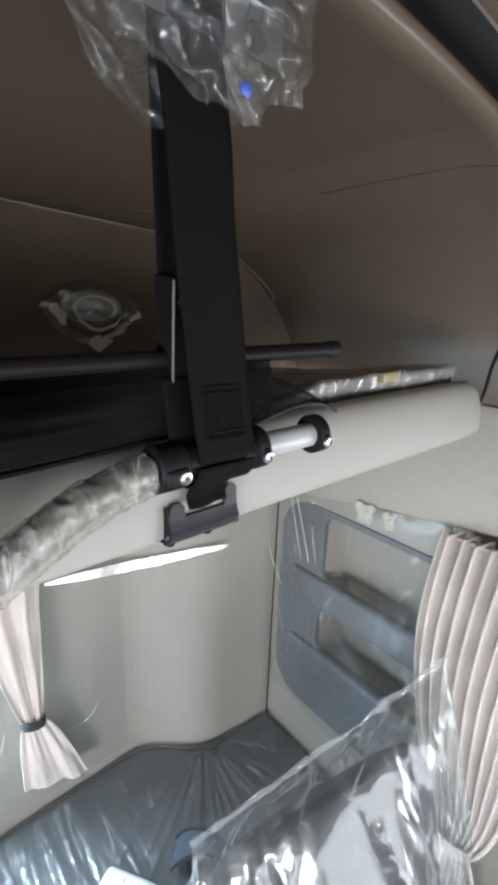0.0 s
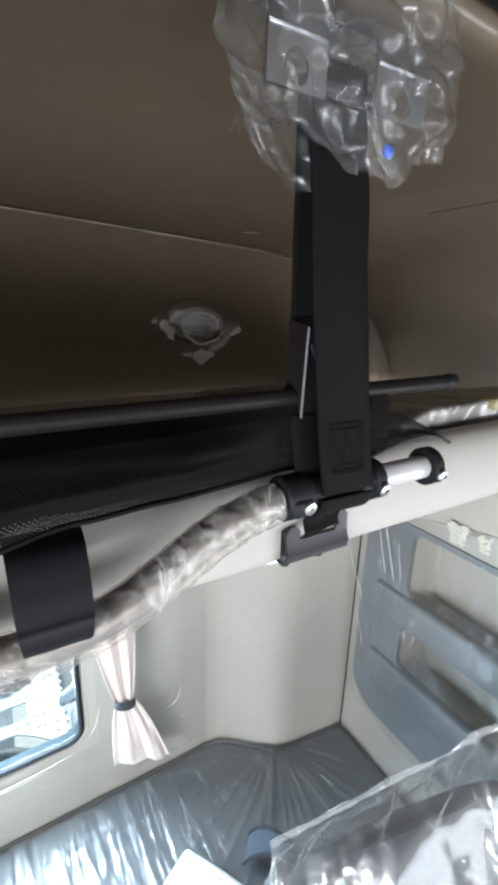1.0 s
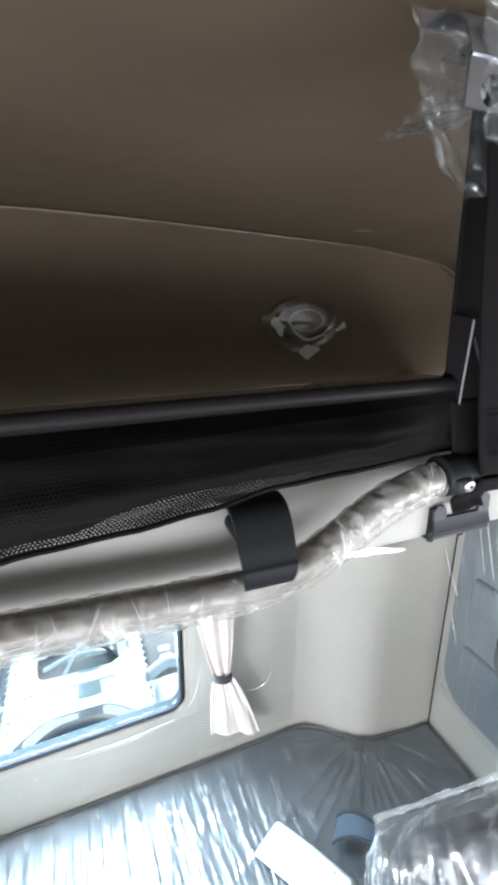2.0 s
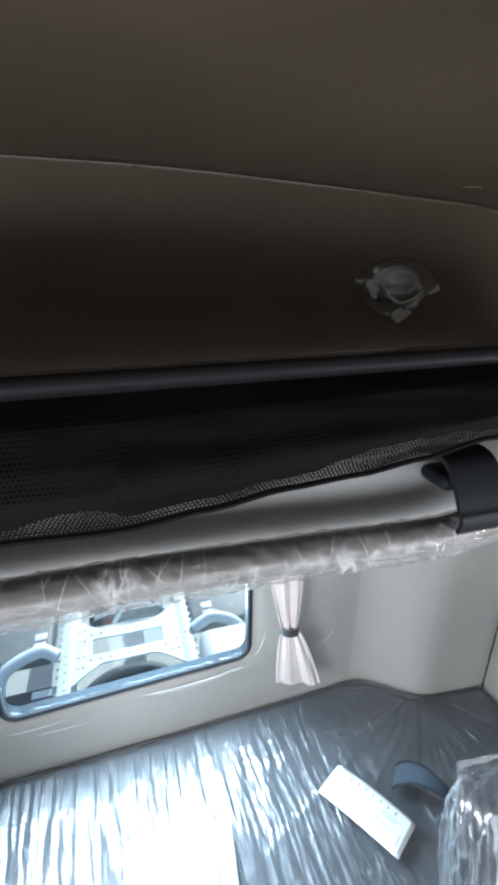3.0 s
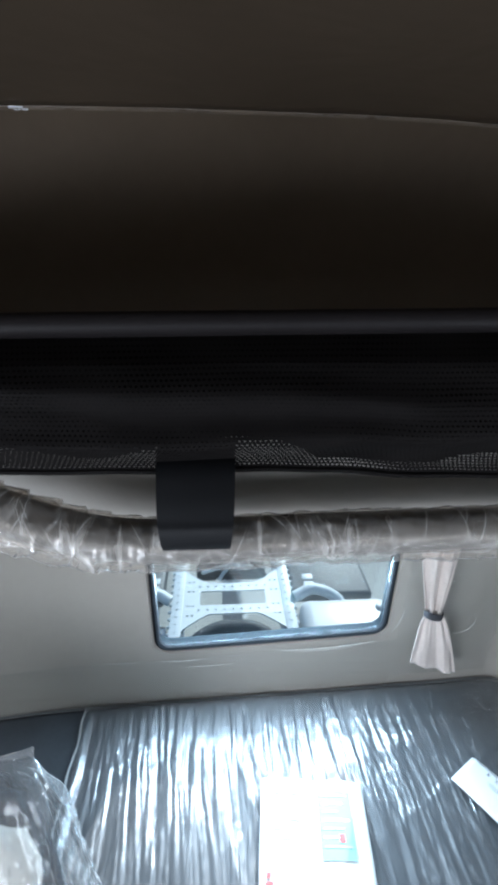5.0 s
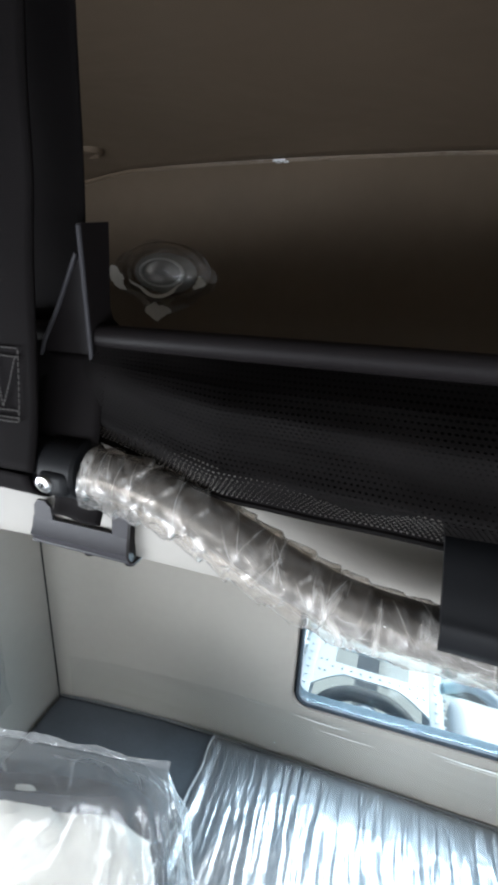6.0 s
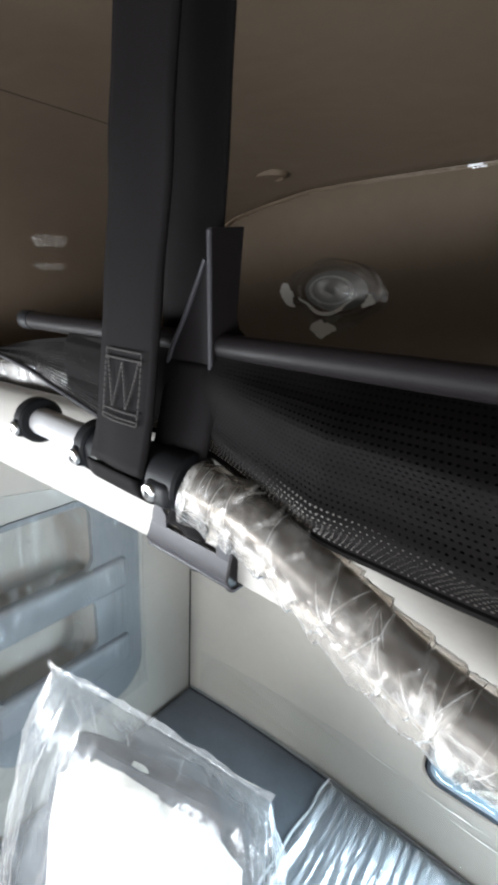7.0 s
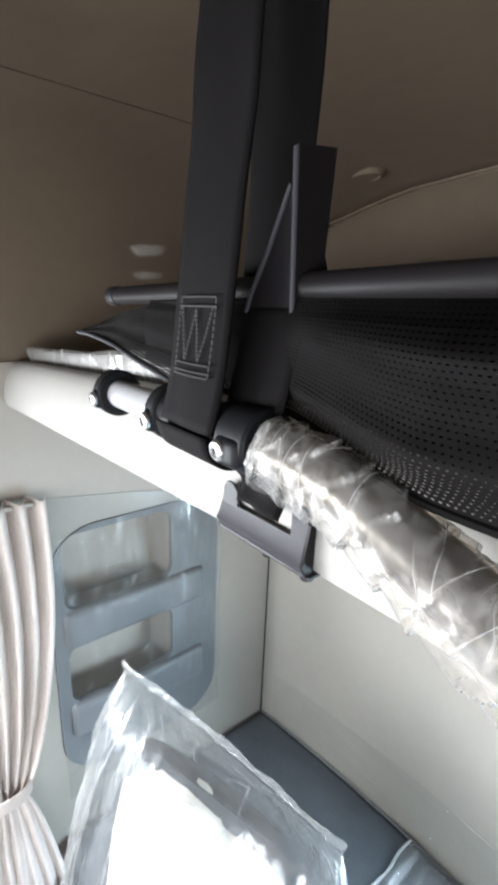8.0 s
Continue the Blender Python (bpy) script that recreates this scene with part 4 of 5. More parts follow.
    loft(bm, [[Vector((x, y, z)) for y, z in outline] for x in (a, b)], cap_first=True, cap_last=True)
    part("plate", bm, M_SATIN, hook)
    bm = bmesh.new()
    slope = [(0.4045, 1.776), (0.4070, 1.771), (0.4200, 1.746), (0.4310, 1.728), (0.4340, 1.720), (0.4045, 1.718)]
    loft(bm, [[Vector((x * s + hx, y, z + hz)) for x, z in slope] for y in (hy - 0.004, hy - 0.001)], cap_first=True, cap_last=True)
    part("gusset", bm, M_SATIN, hook)
    part("edge", tube([(0.4022 * s + hx, hy - 0.0042, 1.716 + hz), (0.4022 * s + hx, hy - 0.0057, 1.750 + hz), (0.4022 * s + hx, hy - 0.0072, 1.783 + hz)], 0.0013 if s < 0 else 0.0009, 8), M_BRACKET if s < 0 else M_SHELF, hook, "thin grey front edge")
    part("gusset_edge", tube([(x * s + hx, hy - 0.0046, z + hz) for x, z in slope[1:5]], 0.0012, 8), M_BRACKET, hook, "thin grey slanted edge")
    v, f = sheet(8, 14, lambda u, w: Vector(((0.394 + 0.040 * u) * s + hx, -0.016 - 0.012 * w - 0.002 * math.sin(u * 3), 1.722 + hz - 0.046 * w)))
    ob = part_data("sleeve_flap", v, f, M_WEB, hook, "black fabric flap under the hook")
    ob.modifiers.new("thickness", "SOLIDIFY").thickness = 0.0016

# ---- guard rail with its net ----
RAIL_Y, RAIL_Z = -0.010, 1.735
rail = thing("safety_rail", (0, RAIL_Y, RAIL_Z - 0.01), "black tubular guard rail with a folded mesh safety net", "safety rail")
part("rod", tube([(x, RAIL_Y, RAIL_Z) for x in (-0.600, -0.2, 0.2, 0.584)], 0.0064, 20), M_SATIN, rail)
for s in (-1, 1):
    bm = bmesh.new()
    disc_rings(bm, ((0.584 if s > 0 else -0.600), RAIL_Y, RAIL_Z), (s, 0, 0), [(0.0068, -0.010), (0.0072, -0.009), (0.0072, 0.0025), (0.0062, 0.004), (0, 0.0045)], 20)
    part("end_cap", bm, M_BLACK, rail)


HEM = [(-0.60, 1.700), (-0.40, 1.682), (-0.30, 1.666), (-0.25, 1.664), (-0.20, 1.662), (-0.16, 1.662), (-0.12, 1.660), (-0.07, 1.655), (0.0, 1.652), (0.05, 1.657), (0.10, 1.664), (0.15, 1.667), (0.20, 1.672), (0.25, 1.681), (0.30, 1.684), (0.60, 1.684)]


def net_bottom(x):
    """The height of the net's drooping lower edge."""
    for (xa, za), (xb, zb) in zip(HEM, HEM[1:]):
        if x <= xb:
            q = min(1.0, max(0.0, (x - xa) / (xb - xa)))
            return za + (zb - za) * q * q * (3 - 2 * q)
    return HEM[-1][1]


def net_front(x, w):
    """The net's outer layer from the rail (w = 0) to its lower edge (w = 1)."""
    zb = net_bottom(x)
    z = RAIL_Z - 0.004 + (zb - RAIL_Z + 0.004) * w
    belly = -0.010 * min(1, w * 6) - 0.006 * w - 0.018 * math.sin(math.pi * min(1, w * 1.05)) ** 1.2 - 0.006 * w
    # long slanting folds that gather towards the ends
    a = w - 0.55 - 0.9 * (x - 0.02) * (1 if x > 0 else -0.6)
    b = w - 0.30 - 0.5 * (x + 0.25)
    fold = 0.012 * math.exp(-(a / 0.10) ** 2) + 0.008 * math.exp(-(b / 0.09) ** 2)
    swag = 0.006 * math.sin(8 * w + 7.0 * x + 2.6 * nz(x * 3, 1, 1)) * min(1, w * 1.4) + 0.006 * nz(x * 6 + w * 2.5, w * 2.5, 6) + 0.003 * nz(x * 16 - w * 5, w * 5, 12)
    # pulled flat where the straps pass in front of it
    flat = min(1.0, max(0.15, abs(abs(x) - 0.435) / 0.10 - 0.25)) if abs(x) < 0.435 else 0.15
    return Vector((x, RAIL_Y + (belly + (swag - fold) * (0.3 + 0.7 * w) * (1.3 - w)) * flat - 0.006 * (1 - flat), z))


def net_back(x, w):
    """The inner fold, close behind the outer layer; its lower edge rides up in places."""
    p = net_front(x, w * (0.985 - 1.1 * max(0.0, nz(x * 8, 2, 4))))
    return p + Vector((0, 0.007 + 0.004 * w, 0.001))


def net_mesh(surf, x0, x1, pitch, rows, open_part):
    """Net cloth with real diamond holes: each cell is a ring of eight small faces."""
    nu = int((x1 - x0) / pitch)
    verts, faces = [], []
    idx = {}

    def corner(i, j):
        if (i, j) not in idx:
            idx[i, j] = len(verts)
            verts.append(surf(x0 + (x1 - x0) * min(1.0, max(0.0, (i + 0.5 * j) / nu)), min(1.0, j / rows)))
        return idx[i, j]

    for j in range(rows):
        for i in range(-(j // 2), nu - j // 2):
            c = [corner(i, j), corner(i + 1, j), corner(i + 1, j + 1), corner(i, j + 1)]
            if j == rows - 1 or j == 0:
                faces.append(c)
                continue
            base = len(verts)
            x, w = (i + 0.5 * j + 0.75) / nu, (j + 0.5) / rows
            for k in range(6):
                a = k * math.pi / 3 + 0.1
                grow = (0.75 + 0.5 * (k % 3 == 0)) * (0.85 + 0.6 * nz(x * 23, w * 3, 41))
                verts.append(surf(x0 + (x1 - x0) * min(1.0, max(0.0, x + open_part * grow * math.cos(a) / nu)), w + open_part * grow * math.sin(a) / rows))
            faces += [(c[0], c[1], base + 4), (c[0], base + 4, base + 3), (c[1], c[2], base + 0), (c[1], base + 0, base + 5), (c[1], base + 5, base + 4),
                      (c[2], c[3], base + 2), (c[2], base + 2, base + 1), (c[2], base + 1, base + 0), (c[3], c[0], base + 3), (c[3], base + 3, base + 2)]
    return verts, faces


v, f = net_mesh(net_front, -0.53, 0.50, 0.0025, 34, 0.27)
part_data("net", v, f, M_NET, rail, "black mesh net cloth")
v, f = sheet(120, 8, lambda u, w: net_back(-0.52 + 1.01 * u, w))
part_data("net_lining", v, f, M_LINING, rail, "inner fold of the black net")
bm = bmesh.new()
add_tube(bm, [net_front(-0.53 + 1.03 * k / 90, 1.0) for k in range(91)], 0.0016, 7)
part("hem", bm, M_NET, rail, "rolled black hem")
for s in (-1, 1):
    # pointed corner flap at each end of the net
    reach, dip, low = (0.110, 0.040, 1.684) if s > 0 else (0.185, 0.024, 1.674)

    def flap(u, w):
        top = 1.727 - dip * u ** 1.6
        bottom = low + (top - 0.002 - low) * u ** 1.3
        return Vector(((0.470 + reach * u) * s, -0.016 - 0.006 * w + 0.003 * nz(u * 3, w * 3, s), top + (bottom - top) * w + 0.009 * (1 if s < 0 else -1) * 0.5))

    v, f = net_mesh(flap, 0.0, 1.0, 0.0025 / reach, 16, 0.27)
    part_data("corner_flap", v, f, M_NET, rail, "black net corner flap")
    part("flap_edge", tube([flap(k / 10, 1.0) for k in range(11)], 0.0016, 8), M_BRACKET, rail, "grey bound edge")


def lean(root, slope):
    """The bunk and all that hangs on it sit a little lower at one end."""
    for ob in root.children_recursive:
        me = ob.data
        co = np.empty(len(me.vertices) * 3)
        me.vertices.foreach_get("co", co)
        co = co.reshape(-1, 3)
        if root.name.startswith("bar_clamp") and ob.name.split(".")[0] in ("flange", "band", "ear", "end_plate", "bolt"):
            co[:, 2] -= 0.006
        co[:, 2] += slope * co[:, 0] - 0.055 * np.maximum(0, -0.50 - co[:, 0]) * (root.name == "upper_bunk")
        me.vertices.foreach_set("co", co.ravel())
        me.update()


for root in [o for o in scene.objects if o.type == "EMPTY" and o.name.split(".")[0] in ("upper_bunk", "bar_clamp", "rail_hook", "safety_rail")]:
    lean(root, 0.015)

# ---- roof anchors of the straps ----
for s in (-1, 1):
    ax = 0.420 * s
    anchor = thing("strap_anchor", (ax, -0.02, 1.972), "bright steel roof anchor holding the bunk strap", "anchor", group="strap anchors")
    part("roof_plate", box((ax - 0.022, -0.010, 1.9685), (ax + 0.050, 0.030, 1.9715), 0.001, 2), M_STEEL, anchor)
    bends = [(0.004, 1.9700), (-0.020, 1.9665), (-0.0315, 1.9590), (-0.0385, 1.9490), (-0.0415, 1.9380), (-0.0420, 1.9370)]
    part("axle", tube([(ax - 0.030, -0.030, 1.924), (ax, -0.030, 1.924), (ax + 0.030, -0.030, 1.924)], 0.004, 14), M_BRACKET, anchor)
    for xa, xb in ((ax - 0.062, ax - 0.024), (ax + 0.012, ax + 0.054)) if s > 0 else ((ax - 0.054, ax - 0.012), (ax + 0.024, ax + 0.062)):
        # a tab of sheet steel, bent down from the roof, with a round hole in its front
        line = curve_pts([(0, y, z) for y, z in bends], 5)
        v, f = sheet(2, len(line) - 1, lambda u, w: Vector((xa + (xb - xa) * u, line[int(round(w * (len(line) - 1)))].y, line[int(round(w * (len(line) - 1)))].z)))
        tab = part_data("tab", v, f, M_ROLLER, anchor, "bent bright steel tab")
        tab.modifiers.new("thickness", "SOLIDIFY").thickness = 0.0020
        xm, zm, hw, hh = (xa + xb) / 2, 1.9250, (xb - xa) / 2, 0.0125
        rect, hole = [], []
        for k in range(32):
            ca, sa = math.cos(2 * math.pi * k / 32), math.sin(2 * math.pi * k / 32)
            m = max(abs(ca), abs(sa))
            rect.append((xm + hw * ca / m, zm + hh * sa / m))
            hole.append((xm + 0.0085 * ca, zm + 0.0085 * sa - 0.002))
        bm = bmesh.new()
        loft(bm, [[Vector((x, y, z)) for x, z in loop] for loop, y in ((rect, -0.0400), (rect, -0.0420), (hole, -0.0420), (hole, -0.0400), (rect, -0.0400))])
        front = part("tab_front", bm, M_ROLLER, anchor, "bright steel tab with a round hole", smooth=False)
        bm = bmesh.new()
        disc_rings(bm, (xm, -0.031, zm - 0.001), (0, -1, 0), [(0, 0), (0.0042, 0), (0.0042, 0.003), (0.0034, 0.0038), (0, 0.0038)], 6)
        part("bolt_head", bm, M_STEEL, front, "zinc bolt head")
    if s > 0:
        bm = bmesh.new()
        disc_rings(bm, (0.451, -0.036, 1.898), (0, -1, 0.1), [(0, 0), (0.004, 0), (0.0045, 0.002), (0.002, 0.004), (0, 0.004)], 7)
        part("blue_cap", bm, M_BLUE, anchor, "small blue plastic cap")

# crumpled clear bag round the anchor that the camera sees
bag = thing("anchor_bag", (0.415, -0.03, 1.87), "crumpled clear plastic bag wrapped round the strap anchor", "plastic bag")


def bag_pt(u, w, front):
    x0 = 0.338 + 0.030 * w
    x = x0 + (0.486 - x0) * u
    low = 1.894 - 0.020 * math.sin(math.pi * min(1, u * 1.15)) ** 0.8 + 0.007 * nz(u * 6, 2, 5)
    z = 1.974 + (low - 1.974) * w
    bulge = math.sin(math.pi * min(1, 0.10 + 0.85 * u)) ** 0.5 * math.sin(math.pi * min(0.93, 0.15 + 0.78 * w)) ** 0.6
    fold = 0.010 * nz(u * 4, w * 3, 3 + front) + 0.013 * abs(nz(u * 6, w * 4.5, 8 + front)) + 0.0022 * abs(nz(u * 13, w * 11, 1)) + 0.0004 * nz(u * 40, w * 30, 2)
    y = -0.032 - front * (0.013 + 0.018 * bulge) - front * fold
    return Vector((x + 0.008 * nz(w * 5, u * 5, 7), y, z + 0.005 * nz(u * 12, w * 10, 12) * w))


def flap_pt(u, w):
    """The bag's top, which lies against the roof behind the anchor."""
    x = 0.388 + 0.114 * u + 0.05 * w * (1 - u)
    y = -0.030 + 0.19 * w
    drop = 0.006 + 0.016 * math.sin(math.pi * u) * (1 - w) + 0.012 * (1 - u) ** 3 + 0.008 * abs(nz(u * 7, w * 6, 2)) + 0.003 * nz(u * 22, w * 20, 6)
    return Vector((x, y + 0.008 * nz(u * 5, w * 4, 9), 1.978 - drop))


v, f = sheet(60, 60, flap_pt)
part_data("top_flap", v, f, M_FILM_BAG, bag)
for fr, nm in ((1, "front_sheet"), (-1, "rear_sheet")):
    v, f = sheet(70, 60, lambda u, w: bag_pt(u, w, fr))
    part_data(nm, v, f, M_FILM_BAG, bag)

# ---- round recesses with lamps on the rear upper wall ----
for cx, cz, k in ((0.626, 1.767, 1.0), (-0.722, 1.763, 1.12)):
    cy = 0.662
    lamp = thing("bunk_lamp", (cx, cy, cz - 0.05), "oval frosted bunk lamp under creased protective film", "lamp", group="bunk lamps")

    def oval(r, off, n=36):
        return [Vector((cx + 0.088 * k * r * math.cos(a), cy - off, cz + 0.048 * k * r * math.sin(a) + (0.004 if r > 0.9 else 0))) for a in (2 * math.pi * q / n for q in range(n))]

    bm = bmesh.new()
    loft(bm, [oval(1.04, -0.012), oval(1.02, 0.002), oval(0.96, 0.007), oval(0.86, 0.008), oval(0.78, 0.004), oval(0.74, -0.006)])
    part("bezel", bm, M_LINER, lamp)
    bm = bmesh.new()
    loft(bm, [oval(0.75, -0.004), oval(0.66, 0.005), oval(0.5, 0.012), oval(0.3, 0.016), oval(0.1, 0.018)], cap_last=True)
    part("lens", bm, M_LENS, lamp, "milky clear lens")
    bm = bmesh.new()
    loft(bm, [oval(0.52, 0.0135), oval(0.50, 0.018), oval(0.46, 0.0185), oval(0.44, 0.0145)])
    part("lens_ring", bm, M_PAPER, lamp, "pale ring on the lens")
    def bubble(u, w):
        a, r = 2 * math.pi * u, w
        lump = 1 + 0.12 * nz(2.2 * math.cos(a), 2.2 * math.sin(a), cx) + (0.25 * math.exp(-((a - 4.7) / 0.35) ** 2))
        rise = 0.026 * (1 - r * r) + 0.006 * abs(nz(3 * r * math.cos(a), 3 * r * math.sin(a), cx + 4)) * (1 - r) + 0.002
        return Vector((cx + 0.100 * k * lump * r * math.cos(a), cy - rise, cz - 0.004 + 0.056 * k * lump * r * math.sin(a)))

    v, f = sheet(60, 18, bubble)
    tx, tz = (-0.03, -0.13) if cx > 0 else (0.133, -0.156)
    # pale facets stand in for the highlights on the lamp's film
    for a0, a1, r0, r1 in ((2.9, 3.8, 0.70, 0.96), (4.5, 4.95, 0.72, 1.12), (5.8, 6.3, 0.74, 0.90), (3.5, 5.9, 0.48, 0.57)):
        def facet(u, w):
            q = bubble((a0 + (a1 - a0) * u) / (2 * math.pi), (r0 + r1) / 2 + 0.05 * nz(u * 3, a0, 1) + (r1 - r0) * (w - 0.5) * math.sin(math.pi * (0.1 + 0.85 * u)) * (1 + 0.5 * nz(u * 7, a0, 6)))
            hub = bubble((a0 + a1) / (4 * math.pi), (r0 + r1) / 2)
            return Vector((q.x, cy - 0.032 + tx * (q.x - hub.x) + tz * (q.z - hub.z) + 0.0006 * nz(u * 4, w * 4, a0), q.z))
        fv, ff = sheet(18, 6, facet)
        part_data("film_fold", fv, ff, M_FOLD_GLINT, lamp, "pale fold of film drawn as a highlight")
    part_data("film_cover", v, f, M_FILM_LAMP, lamp, "creased clear film")

# small oval recesses in the liner above the seam
for cx, cy in ((0.690, 0.548), (-0.790, 0.520)):
    zz = on_roof(cx, cy).z + 0.001
    bm = bmesh.new()
    n = 24
    ring = lambda r, off: [Vector((cx + 0.030 * r * math.cos(2 * math.pi * q / n), cy + 0.022 * r * math.sin(2 * math.pi * q / n), zz + off)) for q in range(n)]
    loft(bm, [ring(1.15, 0.004), ring(1.0, -0.004), ring(0.85, -0.005), ring(0.7, -0.001), ring(0.4, 0.004), ring(0.05, 0.005)], cap_last=True)
    tagged(part("liner_plug", bm, M_LINER), "oval grey plug pressed into the roof liner", "plug", group="liner plugs")

# ---- cable at the bunk's end ----
cable = curve_pts([(1.10, 0.06, 1.80), (1.075, 0.035, 1.765), (1.045, 0.028, 1.735), (1.028, 0.030, 1.70), (1.025, 0.034, 1.655), (1.03, 0.05, 1.61)], 8)
tagged(part("power_cable", tube(cable, 0.0028, 10), M_BLACK), "thin black cable hanging at the bunk's end", "cable")


# ---- loose protective film on the rear wall ----
def wall_film(u, w):
    x, z = 0.37 + 0.33 * u, 0.46 + 0.85 * w
    d2 = ((x - 0.565) / 0.050) ** 2 + ((z - 0.74) / 0.058) ** 2
    big = ((x - 0.56) / 0.13) ** 2 + ((z - 0.88) / 0.17) ** 2
    lift = 0.012 * math.exp(-d2 * d2) + 0.010 * math.exp(-big * big) + 0.002 * nz(x * 9, z * 9, 3)
    return rear_pt(x, z, -0.006 - lift)


def sill_film(u, w):
    x, z = -1.10 + 1.468 * u, 0.432 + 0.186 * w
    ridge = max(0.0, 1 - abs(nz(x * 1.4 + z * 9, z * 5, 21)) * 6) ** 2
    return rear_pt(x, z + 0.02 * x, -0.006 - 0.002 * ridge - 0.003 * nz(x * 5, z * 12, 3))


def fold_line(pts, r, parent):
    """A thin pale line standing proud of a film, for folds and glints, fine at both ends."""
    line_pts = curve_pts(pts, 8)
    n_ = len(line_pts) - 1
    part("fold", tube(line_pts, [r * (0.25 + 0.75 * math.sin(math.pi * k / n_)) * (1 + 0.5 * nz(k * 0.6, r * 900, 2)) for k in range(n_ + 1)], 6), M_CREASE, parent, "thin fold in the film, drawn pale for its glint")


panel_film = thing("wall_film", (0.535, 0.76, 0.46), "clear protective film bulging off the beige rear wall", "plastic film", group="rear wall films")
v, f = sheet(50, 90, wall_film)
part_data("sheet", v, f, M_FILM_FLAT, panel_film)
for cx, cz, rx, rz, a0, a1, r in ((0.552, 0.700, 0.056, 0.050, -2.6, 1.2, 0.0011), (0.548, 0.703, 0.040, 0.034, -1.2, 1.6, 0.0007), (0.61, 0.72, 0.10, 0.17, -1.0, 1.7, 0.0008)):
    angles = [a0 + (a1 - a0) * k / 9 for k in range(10)]
    fold_line([rear_pt(cx + rx * math.cos(a), cz + rz * math.sin(a), -0.019) for a in angles], r, panel_film)


def curl(u, w):
    """A pale strip for the bright reflection along the film's upper edge, curled away from the wall and leaning back.
    """
    x = 0.50 + 0.45 * u
    q = min(1.0, max(0.0, (x - 0.74) / 0.17))
    z = 1.130 - 0.033 * min(1.0, (x - 0.5) / 0.2) + 0.046 * q * q * (3 - 2 * q)
    dz = 0.026 * (w - 0.5) * math.sin(math.pi * (0.06 + 0.90 * u)) ** 0.8
    return rear_pt(x, z + dz, -0.034 + 0.36 * dz)


v, f = sheet(50, 8, curl)
part_data("curled_edge", v, f, M_CREASE, panel_film, "pale curled upper edge of the film, its reflection drawn in")
sill = thing("wall_film", (-0.3, 0.74, 0.46), "clear protective film clinging below the rear window", "plastic film", group="rear wall films")
v, f = sheet(220, 40, sill_film)
part_data("sheet", v, f, M_FILM_SILL, sill)
# pale tubes drawn for the glint streaks on the film under the window
for r, pts in ((0.0020, ((0.00, 0.616), (0.10, 0.612), (0.20, 0.616), (0.30, 0.628))), (0.0012, ((0.03, 0.604), (0.15, 0.604), (0.24, 0.610))), (0.0010, ((-0.37, 0.603), (-0.30, 0.600), (-0.21, 0.603))),
               (0.0012, ((-0.30, 0.575), (-0.22, 0.572), (-0.14, 0.574))), (0.0016, ((0.345, 0.66), (0.365, 0.70), (0.378, 0.75))), (0.0010, ((-0.53, 0.610), (-0.48, 0.606), (-0.43, 0.605)))):
    fold_line([rear_pt(x, z, -0.010) for x, z in pts], r, sill)

# short crumpled strips of film left on the liner
for centre, nrm, wide, high in (((-1.050, 0.245, 1.818), (0.89, -0.43, -0.12), 0.055, 0.018), ((-1.078, 0.258, 1.777), (0.89, -0.43, -0.12), 0.050, 0.012), ((1.070, 0.528, 1.752), (-0.95, -0.30, -0.1), 0.010, 0.026)):
    nrm = Vector(nrm).normalized()
    ax1 = nrm.cross(Vector((0, 0, 1))).normalized()
    ax2 = ax1.cross(nrm)
    v, f = sheet(16, 12, lambda u, w: Vector(centre) + ax1 * wide * (u - 0.5) * (0.8 + 0.4 * w) + ax2 * (high * (w - 0.5) + 0.004 * nz(u * 5, 3, centre[0])) + nrm * 0.0010 * nz(u * 4, w * 5, centre[1]))
    tagged(part_data("film_scrap", v, f, M_SCRAP), "small creased scrap of clear film on the roof liner", "plastic film", group="film scraps")


# ---- curtains ----
def curtain_sheet(path, pleats, seed, top, low, tie, full=0.75):
    """Pleated cloth between two heights, gathered at the tie; path(q) gives the place across, q from -1 to 1."""
    def at(u, w):
        z = top + (low - top) * w
        g = abs(z - tie) / max(0.05, top - tie) if z > tie else abs(z - tie) / max(0.05, tie - low)
        spread = 0.26 + 0.74 * min(1, g) ** (full if z > tie else 0.6)
        if z < tie:
            spread *= 0.86
        q = (2 * u - 1) * spread
        wave = math.sin(u * pleats * 2 * math.pi + 1.2 * nz(w * 2, u * 3, seed)) * (0.35 + 0.65 * min(1, g))
        if z < tie:
            wave *= 0.35
        return path(q, wave + 0.35 * nz(u * 9, w * 4, seed), z)
    return at


rear_curtain = thing("window_curtain", (0.425, 0.69, 0.60), "pinkish beige rear window curtain gathered by a dark band", "curtain")
v, f = sheet(110, 70, curtain_sheet(lambda q, o, z: Vector((0.432 + (0.086 if z > 0.79 else 0.092) * q + (0.036 * (0.79 - z) / 0.2 if z < 0.79 else -0.075 * min(0.3, z - 0.79)), 0.700 + 0.016 * o, z - 0.034 * q * max(0.0, 0.79 - z) / 0.228)), 2.3, 3, 1.30, 0.562, 0.79))
ob = part_data("cloth", v, f, M_CURTAIN, rear_curtain)
ob.modifiers.new("thickness", "SOLIDIFY").thickness = 0.0012
bm = bmesh.new()
n = 30
loft(bm, [[Vector((0.432 + (0.027 + d) * math.cos(2 * math.pi * k / n), 0.699 + (0.018 + d) * math.sin(2 * math.pi * k / n), z + 0.006 * math.cos(2 * math.pi * k / n + 2.6))) for k in range(n)] for z, d in ((0.800, -0.002), (0.799, 0.0), (0.782, 0.001), (0.776, -0.001))])
